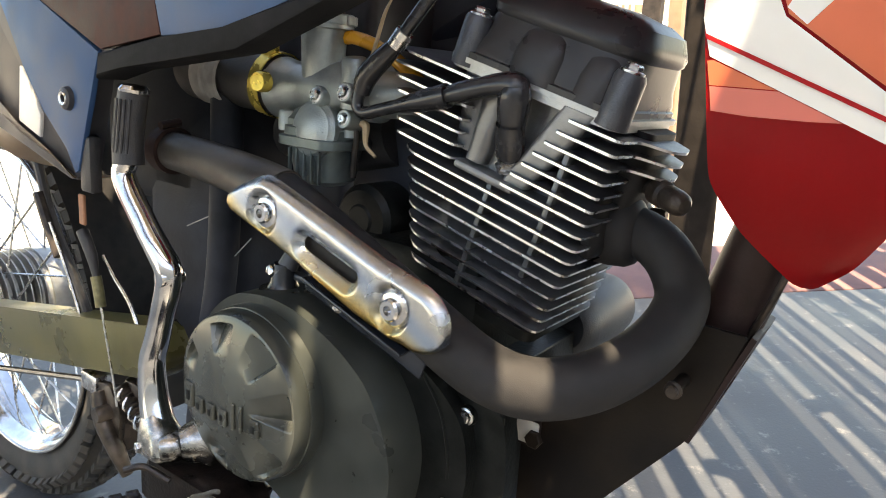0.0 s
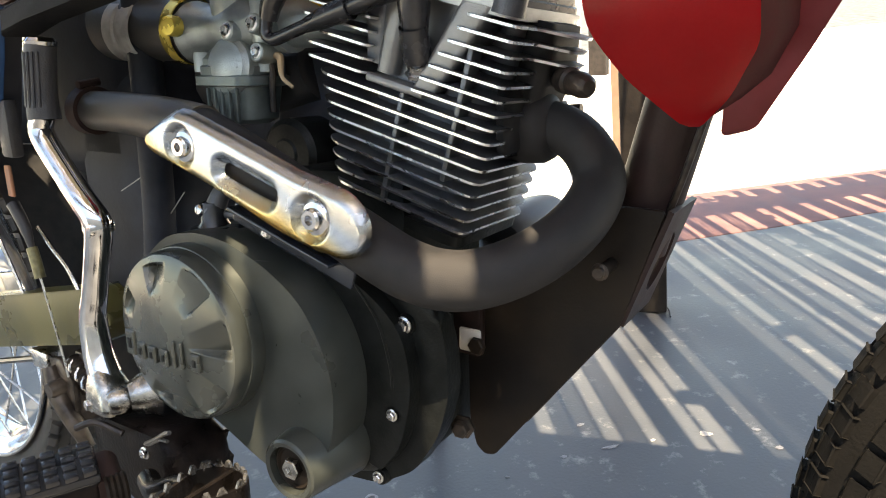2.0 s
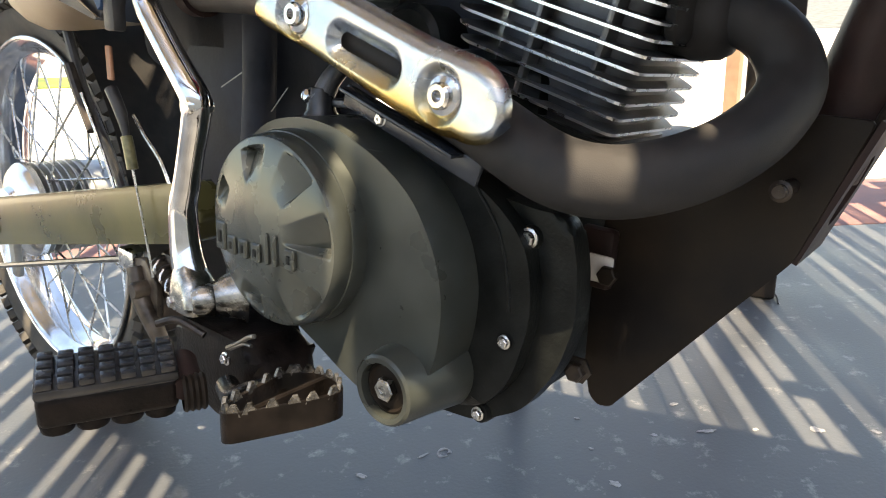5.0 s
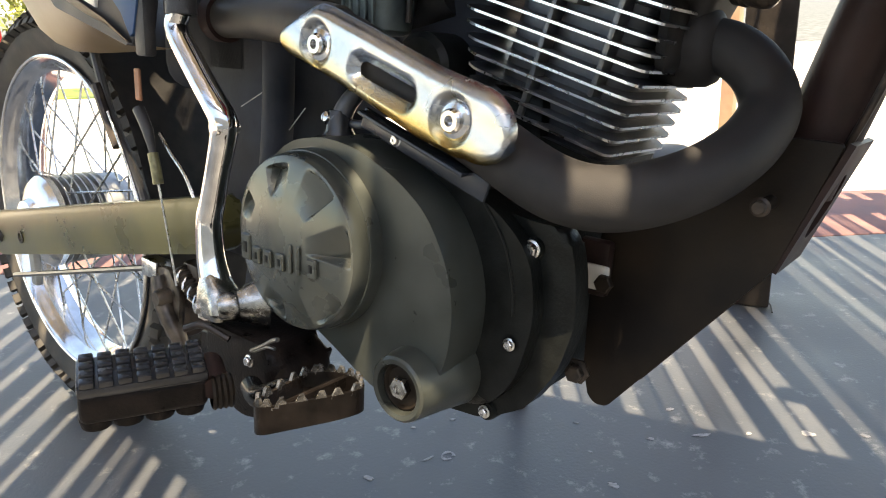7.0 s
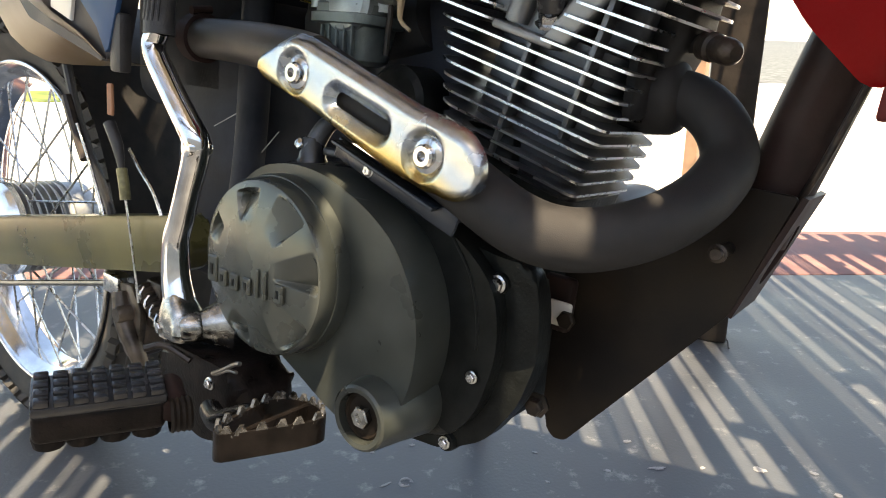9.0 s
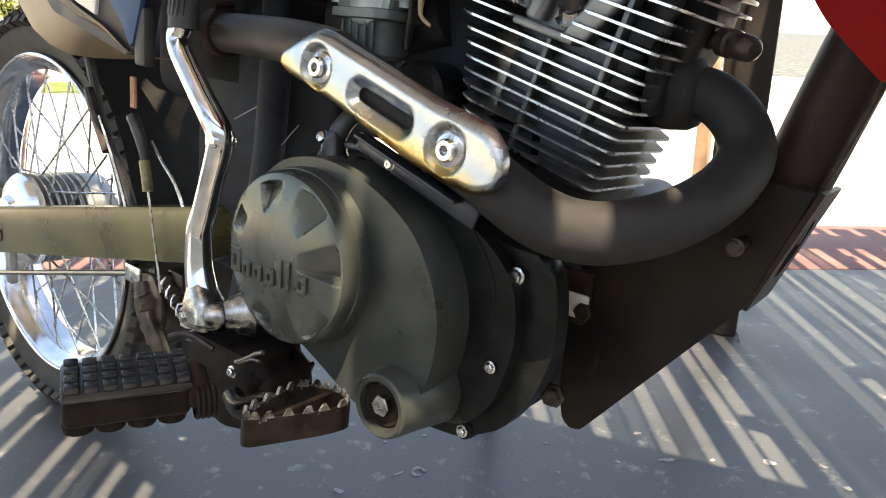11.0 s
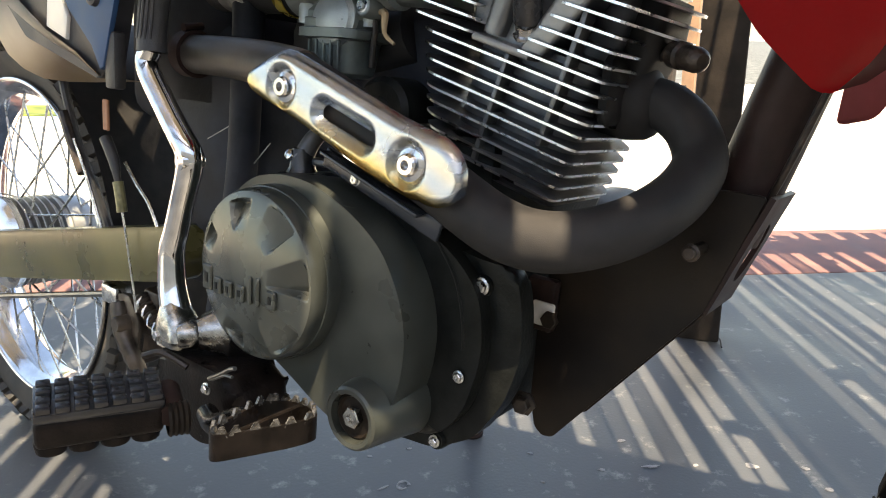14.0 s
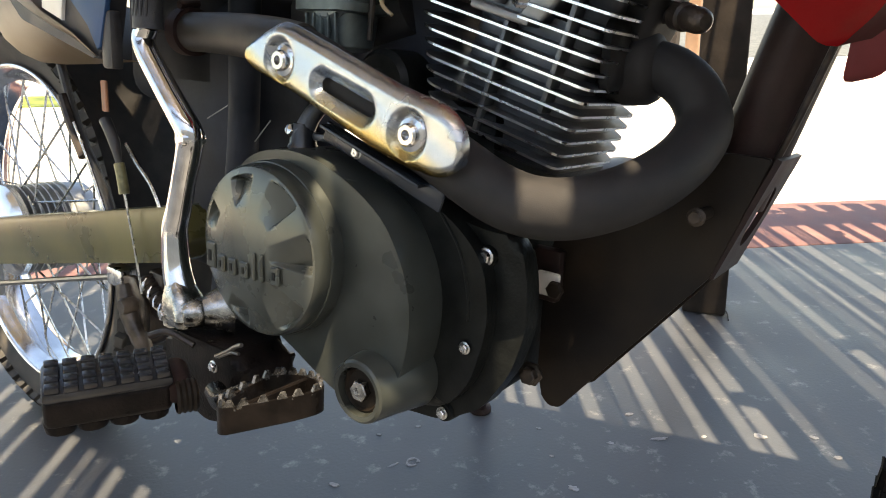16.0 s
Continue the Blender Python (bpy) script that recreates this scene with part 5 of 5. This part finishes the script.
low = [(.05, .45), (.085, .365), (.125, .312), (.168, .279), (.21, .264), (.26, .256), (.319, .2565), (.38, .260), (.43, .264), (.474, .267)]
upp = [(.10, .55), (.13, .51), (.17, .46), (.21, .425), (.25, .392), (.304, .351), (.333, .332), (.384, .308), (.441, .290), (.482, .271)]
part("tail_piece", bulged(low, upp, .05), M_PANELGREY, panel, "grey lower tail piece with tan yard and blue sky reflections painted on", smooth=60)
part("blue_area", prism([(.335, .45), (.361, .423), (.40, .362), (.43, .327), (.472, .297), (.4845, .276), (.4897, .2784), (.5134, .3395), (.53, .3825), (.4265, .4237), (.40, .45)], -.1578, -.153, .001), M_BLUE, panel, "slate blue part of the panel")
part("maroon_area", prism([(.4275, .4237), (.5324, .384), (.616, .3986), (.6064, .43), (.60, .47), (.42, .47)], -.1574, -.153, .001), M_MAROON, panel, "scuffed maroon part of the panel")
part("blue_area", prism([(.6074, .43), (.617, .3975), (.691, .4045), (.7252, .4156), (.775, .432), (.775, .47), (.603, .47)], -.1578, -.135, .001), M_BLUE, panel, "slate blue part of the panel")
part("black_edge", prism([(.531, .381), (.6161, .3962), (.6911, .4032), (.775, .4305), (.80, .43), (.7032, .3918), (.6262, .3805), (.5650, .3715), (.527, .360)], -.160, -.13, .003), M_EDGE, panel, "black lower edge of the panel")
part("cream_flash", prism([(.392, .362), (.404, .352), (.4266, .321), (.422, .300), (.384, .311)], -.1576, -.1535, .0008), M_WHITEDECAL, panel, "cream triangular flash")
pb = part("panel_bolt", lathe([(.0, .001), (.003, .001), (.0035, .004), (.0065, .005), (.0095, .004), (.0105, 0)], 24, along((.479, -.1578, .340), (0, -1, 0))), M_PANELDARK, panel, "dark panel bolt with a pale ring")
part("pale_ring", lathe([(.0035, .0055), (.0058, .0062), (.0062, .005)], 24, along((.479, -.1575, .340), (0, -1, 0))), M_STEEL, panel)
part("rubber_strap", box(.018, .012, .05, .003, (.497, -.150, .285), 2), M_RUBBER, panel)
part("rear_mudguard", prism(rounded([(-.30, .40), (-.1, .385), (.1, .40), (.3, .42), (.3, .45), (-.3, .46)], .01), -.07, .07, .01), M_PANELDARK, bike)

# carburettor
SEAT = inset(1.058)
carb = part("carburettor", lathe([(.0, 0), (.0262, 0), (.0262, .006), (.0245, .009), (.0235, .016), (.0205, .022), (.0205, .040), (.0225, .05), (.0225, .072), (.018, .080), (.0175, .10), (.024, .102), (.024, .110), (.0, .110)], 32, along((.625, -.046, .3625), (.985, .02, .05))), M_ZAMAC, bike, "grey cast carburettor with float bowl")
part("slide_tube", lathe([(.0172, -.004), (.0172, .006), (.0182, .030), (.0190, .040), (.0190, .043)], 28, Matrix.Translation((.674, -.048, .3705))), M_ZAMAC, carb)
lid = part("slide_cap", lathe([(.0190, 0), (.0238, .001), (.0238, .004), (.0248, .0045), (.0248, .011), (.023, .0125), (.010, .013), (.010, .018), (0, .018)], 28, Matrix.Translation((.674, -.048, .4125))), M_ZAMAC, carb)
for k in range(10):
    a = radians(36 * k + 9)
    part("grip", box(.0032, .0085, .0075, .0008, (0, 0, 0), 1), M_ZAMAC, lid, "", Matrix.Translation((.674 + .0245 * math.cos(a), -.048 + .0245 * math.sin(a), .4204)) @ Matrix.Rotation(a, 4, 'Z'))
part("cable_elbow", tube([(.684, -.048, .428), (.690, -.048, .437), (.694, -.046, .452), (.70, -.04, .48)], [.0085, .0075, .007, .005], 12), M_MAROON, carb)
part("float_cap", lathe([(0, .010), (.012, .0095), (.015, .0075), (.0200, .006), (.0220, .003), (.0236, .002), (.0236, -.016)], 32, along((.686, -.066, .3335), (0.02, -1, .12))), M_ZAMAC, carb)
part("vacuum_port", lathe([(0, .019), (.0085, .019), (.0105, .016), (.0105, .004), (.013, 0), (.013, -.02)], 20, along((.712, -.050, .374), (.05, -.15, .97))), M_ZAMAC, carb)
bowl = part("float_bowl", stack([(.288, .664, .698, -.064, -.030, .016), (.292, .658, .704, -.070, -.024, .020), (.318, .654, .707, -.073, -.021, .020), (.3195, .647, .713, -.078, -.017, .018), (.3265, .647, .713, -.078, -.017, .018), (.3275, .650, .710, -.075, -.019, .018), (.334, .650, .710, -.075, -.019, .018), (.3355, .645, .708, -.071, -.02, .012), (.3405, .645, .706, -.071, -.02, .012), (.352, .660, .700, -.060, -.022, .012)]), M_BOWL, carb)
for k in range(5):
    part("bowl_rib", box(.0018, .004, .027, .0006, (.665 + .0085 * k, -.0728, .304), 1), M_BOWL, bowl)
part("bowl_ear", lathe([(.0075, -.008), (.0075, .006), (.0065, .008), (0, .008)], 16, along((.6535, -.066, .338), (0, 0, 1))), M_ZAMAC, bowl)
part("bowl_ear", lathe([(.0075, -.008), (.0075, .006), (.0065, .008), (0, .008)], 16, along((.709, -.050, .338), (0, 0, 1))), M_ZAMAC, bowl)
for p, s in (((.692, -.072, .3615), 1.0), ((.7195, -.070, .366), 1.0), ((.713, -.062, .345), .9)):
    part("screw_boss", lathe([(.0085, -.016), (.0078, 0), (.007, .001), (0, .001)], 16, along(p, (0, -1, .15))), M_ZAMAC, carb)
    bolt(carb, p, (0, -1, .15), s=.85 * s, name="screw")
part("cable_tie", tube([(.7487, -.055, .4362), (.7427, -.055, .4259), (.7371, -.055, .4086), (.7313, -.055, .3907)], [.0008, .0014, .0016, .0016], 6), M_STRAW, bike, "pale straw-coloured cable tie tail")
clamp = part("hose_clamp", lathe([(.0275, -.006), (.0285, -.006), (.0285, .006), (.0275, .006)], 32, along((.617, -.046, .3645), (.97, .02, -.12)), closed=True), M_GOLD, bike, "yellow zinc hose clamp")
part("clamp_screw", lathe([(0, .010), (.0075, .010), (.0085, .007), (.0085, 0)], 16, along((.632, -.072, .367), (.1, -1, 0))), M_GOLD, clamp)
part("clamp_tail", box(.012, .012, .02, .002, (.617, -.055, .395), 2), M_GOLD, clamp)
part("boot_band", lathe([(.0270, -.019), (.0285, -.017), (.0285, -.004), (.0270, -.002), (.0270, .002), (.0285, .004), (.0285, .017), (.0270, .019)], 30, along((0.5466, -.046, 0.3672), (.985, .02, -.06)), closed=False), M_RUBBERGREY, bike, "pale grey ribbed rubber sleeve")
part("vent_hose", tube([(.7140, -.05, .3420), (.7165, -.05, .330), (.7155, -.05, .318), (.7150, -.05, .298)], .0026, 8), M_RUST, bike, "brown carburettor vent hose")
part("torn_tag", tube([(.7182, -.05, .342), (.7258, -.05, .341), (.7269, -.05, .326), (.7377, -.05, .3179)], [.002, .0034, .0018, .0014], 8), M_STRAW, bike, "torn tan paper tag")
part("intake_boot", tube([(.50, -.035, .375), (.56, -.04, .370), (.60, -.045, .366), (.625, -.045, .3635)], [.034, .030, .0265, .0265], 28), M_RUBBER, bike, "black rubber intake boot")
part("manifold", tube([(.725, -.044, .3665), (.755, -.03, .366), (.79, -.012, .362)], [.019, .018, .021], 20), M_ZAMAC, bike)
part("fuel_hose", tube([(.690, -.040, .4075), (.70, -.040, .408), (.72, -.040, .4035), (.743, -.040, .394), (.77, -.035, .375)], .0055, 12), M_YELLOWHOSE, bike, "amber fuel hose")

SEAT = Matrix()

# ---- dried paint spots on the slab ----
def splash(x, y, r, stretch, turn, seed):
    rr = random.Random(seed)
    pts = []
    for k in range(14):
        a = 2 * math.pi * k / 14
        q = r * rr.uniform(.6, 1.1)
        pts.append((q * math.cos(a) * stretch, q * math.sin(a)))
    bm = bmesh.new()
    a = [bm.verts.new((u, v, .0004)) for u, v in pts]
    b = [bm.verts.new((u * .9, v * .9, .0012)) for u, v in pts]
    bm.faces.new(b)
    for k in range(14):
        j = (k + 1) % 14
        bm.faces.new((a[k], a[j], b[j], b[k]))
    ob = part("paint_spot", bm, M_SPOT, None, "dried pale paint spot on the concrete slab", Matrix.Translation((x, y, 0)) @ Matrix.Rotation(turn, 4, 'Z'))
    return tagged(ob, category="paint spot", group="paint spots on the slab")


for k, (x, y, r, st, tn) in enumerate(((.499, .229, .0026, 4.5, 1.3), (.812, .55, .0045, 4.0, .75), (.945, .658, .009, 1.3, .3), (.751, .49, .004, 1.8, .6), (.635, .456, .003, 2.0, .4), (.742, .59, .004, 2.2, .8), (1.018, .708, .005, 1.6, .2),
                                        (.425, .277, .0036, 1.6, .6), (.463, .336, .004, 1.5, .9), (.755, .35, .007, 1.5, .2), (.458, .139, .005, 2.2, .4), (.87, .60, .004, 1.5, 1), (.69, .40, .003, 1.5, .1), (1.06, .67, .006, 1.4, .2))):
    splash(x, y, r, st, tn, k)

# a ring left by a can, broken on one side
def ring_stain(x, y, r):
    bm = bmesh.new()
    n = 26
    rows = []
    for k in range(n + 1):
        a = .5 + 5.6 * k / n
        w = .0022 + .0009 * math.sin(3 * a)
        rows.append([bm.verts.new(((r + d) * math.cos(a), (r + d) * math.sin(a) * 1.15, h)) for d, h in ((-w, .0004), (-w * .7, .0012), (w * .7, .0012), (w, .0004))])
    for p, q in zip(rows, rows[1:]):
        for i in range(3):
            bm.faces.new((p[i], p[i + 1], q[i + 1], q[i]))
    ob = part("ring_stain", bm, M_SPOT, None, "pale broken ring stain on the concrete slab", Matrix.Translation((x, y, 0)))
    return tagged(ob, category="paint spot", group="paint spots on the slab")


ring_stain(.519, .254, .0085)

# a crumpled scrap of wrapper on the slab
def scrap():
    rr = random.Random(8)
    bm = bmesh.new()
    n = 7
    g = [[bm.verts.new((.007 * i + rr.uniform(-.002, .002), .006 * j + rr.uniform(-.002, .002), .003 + rr.uniform(0, .012))) for j in range(n)] for i in range(n)]
    for i in range(n - 1):
        for j in range(n - 1):
            bm.faces.new((g[i][j], g[i + 1][j], g[i + 1][j + 1], g[i][j + 1])).material_index = 1 if i < 2 else 0
    bmesh.ops.solidify(bm, geom=list(bm.faces), thickness=.0006)
    return bm


wrapper = part("wrapper", scrap(), [M_LIME, M_STRAW], None, "", Matrix.Translation((0.717, 1.096, .0)) @ Matrix.Rotation(.5, 4, 'Z'))
tagged(wrapper, "crumpled yellow-green wrapper with a dark cord on the slab", "litter")
part("cord", tube([(-.02, .01, .014), (.01, .02, .016), (.035, .03, .012), (.05, .01, .004), (.045, -.03, .003)], .0018, 8), M_RUBBER, wrapper)
